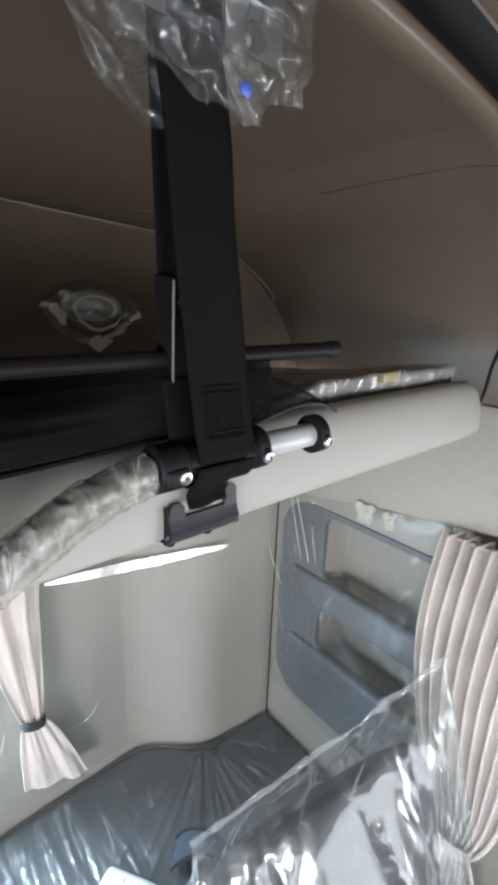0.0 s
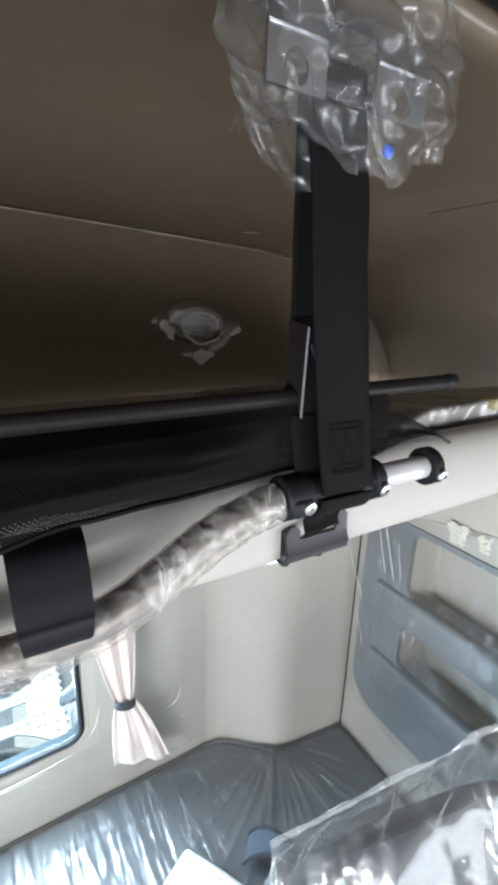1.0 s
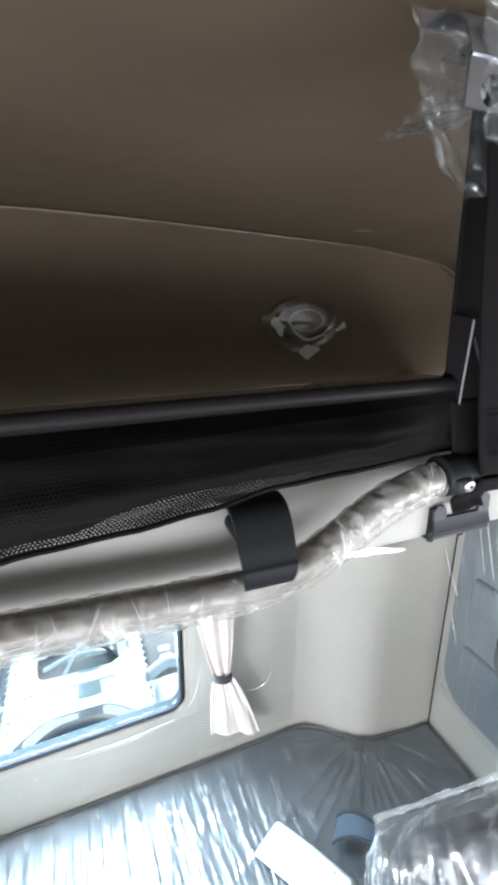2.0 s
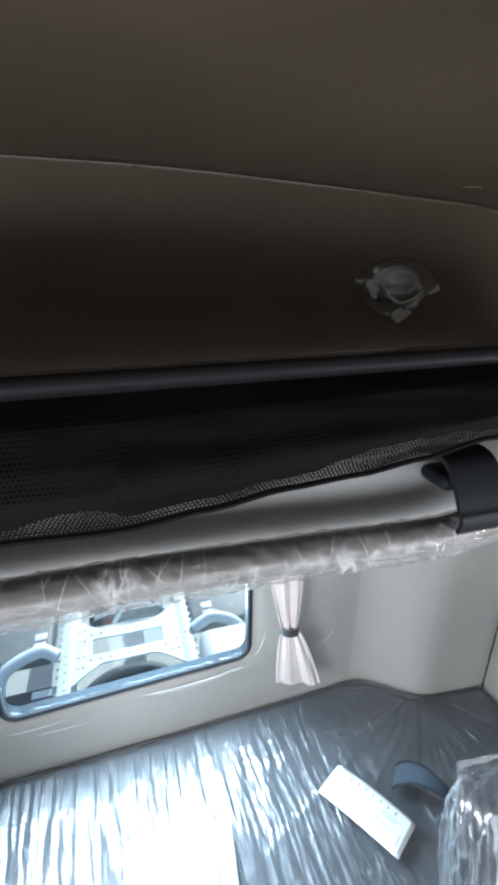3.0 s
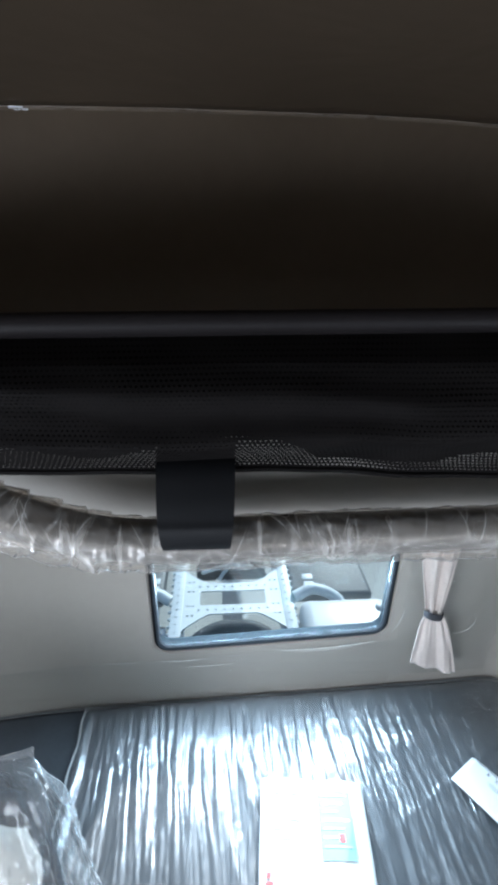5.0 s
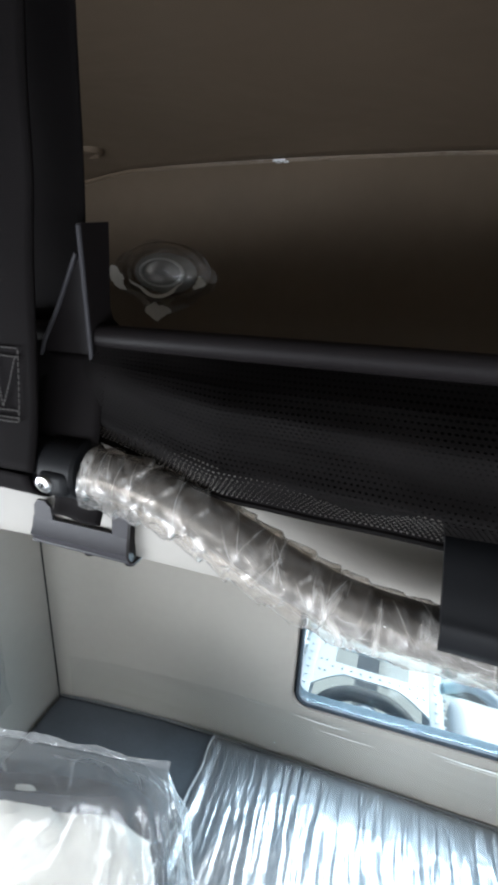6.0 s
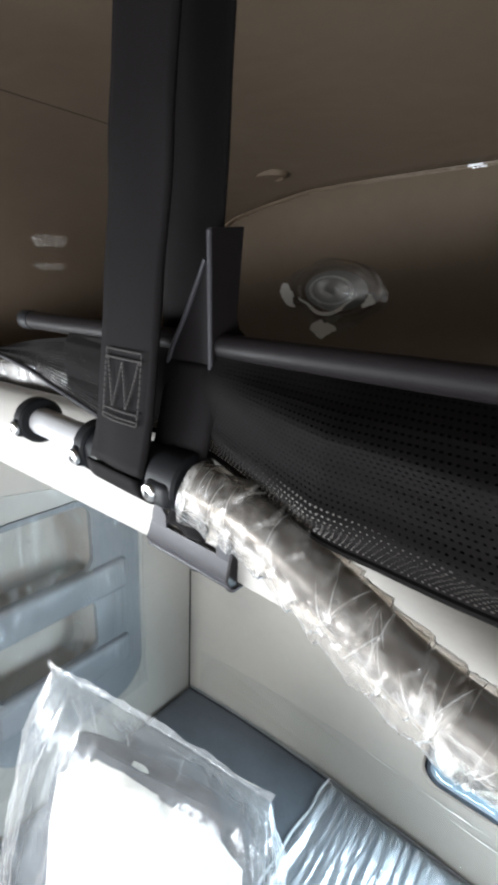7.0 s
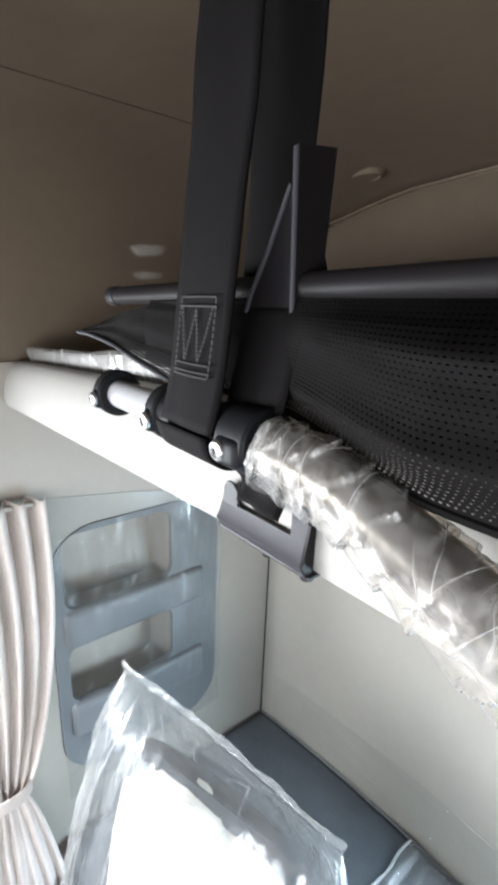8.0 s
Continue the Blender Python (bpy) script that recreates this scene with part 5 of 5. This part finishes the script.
part("tie_band", bm, M_BAND, rear_curtain, "dark elastic tie band")

part("rail", box((-0.5, 0.694, 1.298), (0.52, 0.706, 1.308), 0.002, 2), M_TRIM, rear_curtain, "beige curtain rail")
for k in (0.38, 0.46):
    part("rail_bracket", box((k - 0.008, 0.694, 1.296), (k + 0.008, 0.79, 1.310), 0.002, 2), M_TRIM, rear_curtain)

for s in (-1, 1):
    y1, tie_z, bulge = (0.088, 0.66, 0.040) if s > 0 else (0.040, 0.72, 0.020)
    side = thing("side_curtain", (1.08 * s, y1 - 0.13, 0.40), "bunched pinkish beige side curtain tied back by a band", "curtain", group="side curtains")
    v, f = sheet(150, 70, curtain_sheet(lambda q, o, z: Vector((1.088 * s - 0.022 * o * s, y1 - 0.135 + 0.135 * q + bulge * math.sin(math.pi * min(1.0, max(0.0, (1.372 - z) / 0.62))) * (0.5 + 0.5 * q), z)), 10 if s > 0 else 7.5, 5 + s, 1.372, 0.30, tie_z, 0.42))
    ob = part_data("cloth", v, f, M_CURTAIN, side)
    ob.modifiers.new("thickness", "SOLIDIFY").thickness = 0.0012
    part("track", box((min(1.084 * s, 1.10 * s), -0.33, 1.358), (max(1.084 * s, 1.10 * s), y1 - 0.01, 1.366), 0.002, 2), M_TRIM, side, "beige curtain track")
    bm = bmesh.new()
    loft(bm, [[Vector((1.088 * s + (0.030 + d) * math.cos(2 * math.pi * k / n), y1 - 0.130 + (0.050 + d) * math.sin(2 * math.pi * k / n), z)) for k in range(n)] for z, d in ((tie_z + 0.025, -0.002), (tie_z + 0.023, 0.0), (tie_z - 0.005, 0.001), (tie_z - 0.010, -0.002))])
    part("tie_band", bm, M_CURTAIN, side, "matching cloth tie band")


# ---- seats in clear covers ----
def seat(tip, corner, sag, seed, panel, spread, wrap):
    tip, corner = Vector(tip), Vector(corner)
    along = corner - tip
    run = Vector((along.x, along.y, 0))
    ex = run.normalized()
    ey = Vector((ex.y, -ex.x, 0))
    if ey.y > 0:
        ey = -ey
    half_l, rise = run.length / 2, along.z / 2
    mid = (tip + corner) / 2
    seat_ob = thing("driver_seat", (mid.x, mid.y - 0.2, 0.0), "dark cloth truck seat in a clear plastic cover", "seat", group="wrapped seats")

    def section(d, l, t, tilt, fr, wob=None, n=64):
        """A rounded loop d below the ridge."""
        out = []
        for k in range(n):
            a = 2 * math.pi * k / n
            ca, sa = math.cos(a), math.sin(a)
            e = 2 / 3.2
            px = l * math.copysign(abs(ca) ** e, ca)
            py = t * math.copysign(abs(sa) ** e, sa)
            q = px / half_l
            bow = -sag * (1 - min(1, abs(q)) ** 2) if tilt else 0
            p = mid + ex * px + ey * (py + fr) + Vector((0, 0, q * rise * tilt + bow * tilt - d))
            if wob:
                p += wob(a, d, px, py)
            out.append(p)
        return out

    # backrest and headrest of the seat itself
    bm = bmesh.new()
    loft(bm, [section(0.085, 0.06, 0.006, 0.7, 0.015), section(0.075, 0.12, 0.016, 0.7, 0.015), section(0.088, 0.165, 0.028, 0.7, 0.018), section(0.12, 0.190, 0.040, 0.65, 0.022), section(0.20, 0.205, 0.052, 0.5, 0.04), section(0.40, 0.215, 0.06, 0.2, 0.10), section(0.60, 0.215, 0.06, 0, 0.18)], cap_first=True, cap_last=True)
    part("backrest", bm, M_SEAT, seat_ob)
    if panel:
        bm = bmesh.new()
        ruck = lambda a, d, px, py: ex * 0.018 * nz(math.cos(a) * 3, d * 14, seed) + Vector((0, 0, 0.035 * nz(px * 16, 1, seed + 3) * max(0, 1 - d / 0.5)))
        rows = ((0.090, 0.06, 0.010, 0.8, 0.034), (0.094, 0.11, 0.024, 0.8, 0.036), (0.106, 0.150, 0.034, 0.76, 0.038), (0.140, 0.178, 0.042, 0.65, 0.044), (0.22, 0.190, 0.048, 0.45, 0.062), (0.30, 0.185, 0.052, 0.35, 0.084), (0.42, 0.190, 0.054, 0.2, 0.118), (0.60, 0.190, 0.054, 0, 0.196))
        loft(bm, [section(*row, ruck) for row in rows], cap_first=True, cap_last=True)
        part("centre_panel", bm, M_PALECLOTH, seat_ob, "pale beige centre cloth")
    cx, cy = mid.x + ey.x * 0.36, mid.y + ey.y * 0.36
    part("seat_cushion", box((-0.25, -0.26, 0.40), (0.25, 0.24, 0.53), 0.04, 4, Matrix.Translation((cx, cy, 0)) @ pose(0, 0, 0, 0, 0, math.degrees(math.atan2(ex.y, ex.x)))), M_SEAT, seat_ob)
    part("pedestal", box((cx - 0.18, cy - 0.18, 0.0), (cx + 0.18, cy + 0.16, 0.39), 0.02, 2), M_BLACK, seat_ob)

    # the cover: a flat seamed ridge that opens into a creased bag
    def wob(a, d, px, py):
        g = min(1, d / 0.12)
        front = math.sin(a) > 0
        fold = 0.020 * max(0, 1 - abs(nz(a * 2.6 + d * 1.5, d * 1.6, seed)) * 3.2) ** 2 + 0.014 * max(0, 1 - abs(nz(a * 5 - d * 3, d * 3.5, seed + 4)) * 3.5) ** 2 + 0.008 * nz(a * 4, d * 4, seed + 4) + 0.004 * abs(nz(a * 13, d * 16, seed + 7))
        drift = 0.3 * spread * math.sin(3 * a + seed) * d
        return (ey * math.sin(a) + ex * math.cos(a) * 0.5) * (fold * g) + ex * drift

    depths = [0.0, 0.006, 0.015, 0.03, 0.045] + [0.06 + 0.007 * k for k in range(80)]
    loops = []
    for d in depths:
        w = d / 0.6
        t = 0.003 + 0.105 * min(1, d / 0.22) ** 0.75
        l = half_l * (1.0 + spread * min(1, d / 0.1)) + 0.3 * spread * w
        loops.append(section(d, l, t, max(0, 1 - 1.1 * w), 0.02 * min(1, d / 0.04) + 0.14 * w * w + 0.06 * w, wob, 220))
    bm = bmesh.new()
    loft(bm, loops)
    part("cover", bm, wrap, seat_ob, "creased clear plastic seat cover")
    hem_lo = [tip.lerp(corner, k / 60) + Vector((0, 0, -sag * (1 - (2 * k / 60 - 1) ** 2))) for k in range(61)]
    v, f = sheet(60, 6, lambda u, w: hem_lo[int(round(u * 60))] + Vector((0, 0, 0.022 * w + 0.004 * nz(u * 9, w, seed) * w)) + ey * (0.012 * nz(u * 7, w * 1.5, seed + 2) * w + 0.004 * nz(u * 25, w * 3, seed)) + ex * (0.006 * w * (2 * u - 1)))
    part_data("cover_hem", v, f, M_FILM_HEM, seat_ob, "milky welded hem of the cover")
    return seat_ob


seat((-0.905, 0.105, 1.075), (-0.53, 0.30, 0.89), -0.015, 2.0, True, 0.10, M_FILM_SEAT_LIT)
seat((0.935, -0.02, 1.205), (0.535, 0.15, 0.945), 0.0, 6.0, False, 0.0, M_FILM_SEAT)

# ---- papers and belt end on the mattress ----
leaflet = thing("leaflet", (0.574, 0.40, 0.440), "folded white paper leaflet with a row of dark characters", "leaflet")
la, lb, ld = Vector((0.528, 0.500, 0.446)), Vector((0.644, 0.312, 0.448)), Vector((0.441, 0.450, 0.446))
lu, lv = lb - la, ld - la


def leaf(u, w, up=0.0):
    return la + lu * u + lv * w + Vector((0, 0, up + 0.007 * math.sin(math.pi * u) * (1 - 0.5 * w) + 0.003 * math.sin(math.pi * w)))


v, f = sheet(24, 10, lambda u, w: leaf(u, w))
ob = part_data("outer_fold", v, f, M_PAPER, leaflet)
ob.modifiers.new("thickness", "SOLIDIFY").thickness = 0.0006
v, f = sheet(24, 10, lambda u, w: leaf(-0.03 + 1.05 * u, 0.02 + 1.0 * w, -0.0025))
ob = part_data("inner_fold", v, f, M_PAPER, leaflet)
ob.modifiers.new("thickness", "SOLIDIFY").thickness = 0.0006


def print_bar(name, place, u0, u1, w0, w1, material, parent, up=0.0009, nu=3, label=""):
    v, f = sheet(nu, 2, lambda a, b: place(u0 + (u1 - u0) * a, w0 + (w1 - w0) * b, up))
    return part_data(name, v, f, material, parent, label)


for k in range(7):
    c = 0.21 + 0.098 * k
    for j in range(3):
        print_bar("character_bar", leaf, c - 0.016 + 0.005 * (k * j % 3), c + 0.014 - 0.004 * ((k + j) % 2), 0.12 + 0.036 * j, 0.142 + 0.036 * j, M_INK, leaflet)
for k, (a, b, w) in enumerate(((0.24, 0.42, 0.34), (0.26, 0.44, 0.39), (0.28, 0.40, 0.44), (0.66, 0.90, 0.30), (0.64, 0.86, 0.35), (0.66, 0.84, 0.40), (0.60, 0.88, 0.58), (0.62, 0.80, 0.63), (0.93, 0.945, 0.55))):
    print_bar("text_bar", leaf, a, b, w, w + (0.02 if k < 8 else 0.3), M_GREYINK, leaflet)

booklet = thing("booklet", (0.03, 0.35, 0.44), "open white printed booklet with a cyan table", "booklet")
ba, bb, bd = Vector((-0.079, 0.480, 0.447)), Vector((0.184, 0.452, 0.447)), Vector((-0.110, 0.205, 0.447))
bu, bv = bb - ba, bd - ba


def page(u, w, up=0.0):
    h = 0.010 * (1 - abs(2 * u - 1)) ** 0.6 * 0 + 0.009 * math.sin(math.pi * min(1, abs(2 * u - 1.0))) + 0.003 * math.sin(3 * w)
    return ba + bu * u + bv * w + Vector((0, 0, h + up + (0.0042 if up else 0)))


for nm, u0, u1 in (("left_page", 0.0, 0.498), ("right_page", 0.502, 1.0)):
    v, f = sheet(16, 16, lambda a, b: page(u0 + (u1 - u0) * a, b))
    ob = part_data(nm, v, f, M_PAPER, booklet)
    ob.modifiers.new("thickness", "SOLIDIFY").thickness = 0.004
print_bar("table_panel", page, 0.55, 0.86, 0.10, 0.62, M_CYAN, booklet, 0.0030, 10, "pale cyan printed table")
for k in range(7):
    print_bar("table_bar", page, 0.58, 0.83 - 0.05 * (k % 3), 0.13 + 0.065 * k, 0.15 + 0.065 * k, M_PAPER if k % 2 else M_GREYINK, booklet, 0.0038, 8)
print_bar("red_block", page, 0.72, 0.77, 0.44, 0.50, M_RED, booklet, 0.0046)
for k, (a, b, w) in enumerate(((0.06, 0.10, 0.72), (0.05, 0.12, 0.78), (0.06, 0.11, 0.84))):
    print_bar("red_bar", page, a, b, w, w + 0.035, M_RED, booklet, 0.0034)
for k in range(6):
    print_bar("text_bar", page, 0.10 + 0.02 * (k % 2), 0.40 - 0.04 * (k % 3), 0.12 + 0.07 * k, 0.135 + 0.07 * k, M_GREYINK, booklet, 0.0034, 8)
card = thing("paper_slip", (0.08, 0.22, 0.46), "white paper slip lying across the booklet", "paper")
v, f = sheet(10, 6, lambda u, w: Vector((-0.005 + 0.19 * u - 0.03 * w, 0.293 - 0.075 * u - 0.10 * w, 0.462 + 0.004 * math.sin(3 * u))))
ob = part_data("slip", v, f, M_PAPER, card)
ob.modifiers.new("thickness", "SOLIDIFY").thickness = 0.0008
for k in range(4):
    print_bar("text_bar", lambda u, w, up: Vector((-0.005 + 0.19 * u - 0.03 * w, 0.293 - 0.075 * u - 0.10 * w, 0.4632 + 0.004 * math.sin(3 * u))), 0.2 + 0.2 * k, 0.32 + 0.2 * k, 0.15, 0.30, M_GREYINK, card)

belt = thing("belt_strap", (0.72, 0.40, 0.43), "dark slate fabric strap end standing up from the mattress", "strap")


def belt_pt(u, w):
    a = w * math.pi * 0.9
    return Vector((0.685 + 0.105 * w - 0.05 * u * (1 - w), 0.458 - 0.20 * w ** 1.6 - 0.055 * u, 0.440 + 0.055 * math.sin(a) + 0.006 * u))


v, f = sheet(10, 24, belt_pt)
ob = part_data("webbing", v, f, M_SLATE, belt)
ob.modifiers.new("thickness", "SOLIDIFY").thickness = 0.004
part("edge_binding", tube([belt_pt(1.0, k / 20) for k in range(21)], 0.004, 8), M_SEAT, belt, "darker bound edge")
part("edge_binding", tube([belt_pt(0.0, k / 20) for k in range(21)], 0.004, 8), M_SEAT, belt, "darker bound edge")

# ---- outside: yard, truck chassis behind the cab ----
ground = part("ground", box((-900, -900, -1.95), (900, 900, -1.90)), M_CONCRETE, smooth=False)
structure(ground, "pale concrete yard under the truck", "ground")
frame_ob = thing("truck_chassis", (-0.09, 2.5, -1.15), "pale grey ladder chassis behind the cab with a perforated crossmember", "chassis")
ZT = -0.90
for rx in (-0.53, 0.355):
    bm = bmesh.new()
    add_box(bm, (rx - 0.045, 1.05, ZT - 0.010), (rx + 0.045, 7.0, ZT), 0.003)
    add_box(bm, (rx - 0.045 if rx < 0 else rx + 0.035, 1.05, ZT - 0.26), (rx - 0.035 if rx < 0 else rx + 0.045, 7.0, ZT - 0.008), 0.002)
    add_box(bm, (rx - 0.045, 1.05, ZT - 0.268), (rx + 0.045, 7.0, ZT - 0.258), 0.003)
    part("rail", bm, M_CHASSIS, frame_ob)
    for k in range(16):
        bm = bmesh.new()
        e = -0.058 if rx < 0 else 0.058
        disc_rings(bm, (rx + (-0.048 if rx < 0 else 0.048), 1.95 + 0.075 * k, ZT - 0.035), (-1 if rx < 0 else 1, 0, 0), [(0, 0), (0.014, 0), (0.014, 0.012), (0.008, 0.022), (0, 0.022)], 8)
        part("bolt", bm, M_CHASSIS, frame_ob)
        bm = bmesh.new()
        disc_rings(bm, (rx, 1.95 + 0.075 * k, ZT), (0, 0, 1), [(0, 0), (0.012, 0), (0.012, 0.006), (0, 0.006)], 8)
        part("rivet", bm, M_CHASSIS, frame_ob)


def plate_y(x, e):
    """Edges of the waisted crossmember."""
    q = min(1.0, abs(x + 0.0875) / 0.40)
    return 2.585 + e * (0.17 + 0.16 * max(0, (q - 0.45) / 0.55) ** 1.3)


N = 40
xs2 = [-0.488 + 0.80 * k / N for k in range(N + 1)]
outer = [Vector((x, plate_y(x, -1), ZT - 0.004)) for x in xs2] + [Vector((x, plate_y(x, 1), ZT - 0.004)) for x in xs2[::-1]]
slot = [Vector((-0.085 + x, 2.585 + y, ZT - 0.004)) for x, y in rounded_rect(0.53, 0.155, 0.012, 3)]
holes = []
for x in [-0.36 + 0.068 * k for k in range(9)]:
    for e in (-1, 1):
        holes.append([Vector((x + 0.010 * math.cos(2 * math.pi * q / 8), 2.585 + e * 0.128 + 0.010 * math.sin(2 * math.pi * q / 8), ZT - 0.004)) for q in range(8)])
for x in (-0.45, -0.41, 0.235, 0.275):
    for y in (2.40, 2.50, 2.66, 2.77):
        holes.append([Vector((x + 0.010 * math.cos(2 * math.pi * q / 8), y + 0.010 * math.sin(2 * math.pi * q / 8), ZT - 0.004)) for q in range(8)])
part("crossmember", filled([outer, slot, *holes], (0, 0, -0.012)), M_CHASSIS, frame_ob)
bm = bmesh.new()
add_tube(bm, curve_pts([(-0.45, 2.10, -1.20), (-0.40, 2.22, -1.02), (-0.25, 2.30, -0.955), (-0.09, 2.32, -0.945), (0.08, 2.30, -0.955), (0.22, 2.22, -1.02), (0.27, 2.10, -1.20)], 8), 0.05, 12)
part("front_crossmember", bm, M_DARKSTEEL, frame_ob, "dark arched tube below the crossmember")
part("gearbox", box((-0.30, 1.0, -1.45), (0.12, 2.4, -1.10), 0.10, 3), M_DARKSTEEL, frame_ob, "dark gearbox housing between the rails")
part("gearbox_flange", tube([(-0.09, 2.15, -1.06), (-0.09, 2.24, -1.05), (-0.09, 2.30, -1.05)], [0.10, 0.11, 0.07], 20), M_CHASSIS, frame_ob, "grey flange")
for k, (a, b, c) in enumerate((((-0.35, 3.0, -1.0), (-0.1, 2.95, -0.88), (0.2, 3.05, -1.0)), ((-0.30, 3.15, -0.95), (0.0, 3.05, -0.84), (0.25, 2.9, -1.0)), ((-0.2, 2.9, -1.0), (-0.05, 3.0, -0.82), (0.05, 3.3, -0.95)), ((-0.4, 3.3, -0.9), (-0.1, 3.2, -0.86), (0.3, 3.3, -0.92)))):
    part("air_hose", tube(curve_pts([a, b, c], 10), 0.016, 8), M_DARKSTEEL if k % 2 else M_CHASSIS, frame_ob)
part("rear_bracket", box((-0.40, 3.0, -1.1), (0.22, 3.4, -0.98), 0.02, 2), M_DARKSTEEL, frame_ob, "dark bracket")
for s, x in ((-1, -1.0), (1, 0.82)):
    part("pipe", tube(curve_pts([(x * 0.55 - 0.04, 2.56, -0.90), (x * 0.72, 2.60, -0.86), (x * 0.95, 2.52, -0.92), (x * 1.0, 2.40, -1.1)], 8), 0.045, 14), M_CHASSIS, frame_ob, "grey bent pipe beside the rail")
tank = thing("fuel_tank", (0.76, 2.3, -1.5), "bright rounded fuel tank beside the chassis rail", "fuel tank")
bm = bmesh.new()
add_box(bm, (0.44, 2.02, -1.50), (1.16, 2.52, -0.86), 0.09, 5)
part("shell", bm, M_TANK, tank)
bm = bmesh.new()
disc_rings(bm, (1.06, 2.38, -0.855), (0, 0, 1), [(0.030, 0), (0.030, 0.012), (0.022, 0.018), (0, 0.018)], 20)
part("cap", bm, M_TANK, tank, "low filler cap")
box_ob = thing("battery_box", (-0.95, 2.3, -1.5), "dark battery box beside the chassis rail", "battery box")
part("body", box((-1.35, 1.6, -1.55), (-0.62, 2.46, -1.05), 0.03, 3), M_DARKSTEEL, box_ob)
part("label_plate", box((-0.77, 2.36, -1.05), (-0.62, 2.42, -1.044), 0.001, 1), M_TANK, box_ob, "white label plate")
for s, x in ((-1, -0.98), (1, 0.80)):
    guard = thing("mudguard", (x, 3.1, -1.2), "dark grey plastic mudguard panel over the drive wheel", "mudguard", group="mudguards")
    part("panel", box((x - 0.38, 2.66, -1.08), (x + 0.32, 3.6, -0.98), 0.04, 3), M_SHELF, guard)
    for j in range(2):
        part("vent", box((x - s * 0.22 - 0.04, 2.75 + 0.10 * j, -0.984), (x - s * 0.22 + 0.05, 2.82 + 0.10 * j, -0.974), 0.003, 2), M_CHASSIS, guard, "pale square vent")
wheel = thing("wheel", (-0.09, 2.0, -1.9), "black truck tyre lying under the chassis rails", "tyre")
bm = bmesh.new()
n = 40
loft(bm, [[Vector((-0.09 + r * math.cos(2 * math.pi * k / n), 2.02 + r * math.sin(2 * math.pi * k / n) * 0.8, -1.72 + h)) for k in range(n)] for r, h in ((0.28, 0.0), (0.42, 0.02), (0.50, 0.10), (0.50, 0.20), (0.42, 0.28), (0.28, 0.30))])
part("tread", bm, M_TYRE, wheel)

# unseen overhead console above the windscreen, added to shade the liner, and the dashboard; both close the front
structure(part("console", box((-1.19, -1.69, 1.60), (1.19, -0.98, 1.96), 0.04, 3), M_TRIM), "unseen beige overhead console added to shade the roof liner", "console")
structure(part("dashboard", box((-1.19, -1.69, 0.30), (1.19, -1.25, 0.86), 0.05, 3), M_SHELF), "dark grey dashboard under the windscreen", "dashboard")
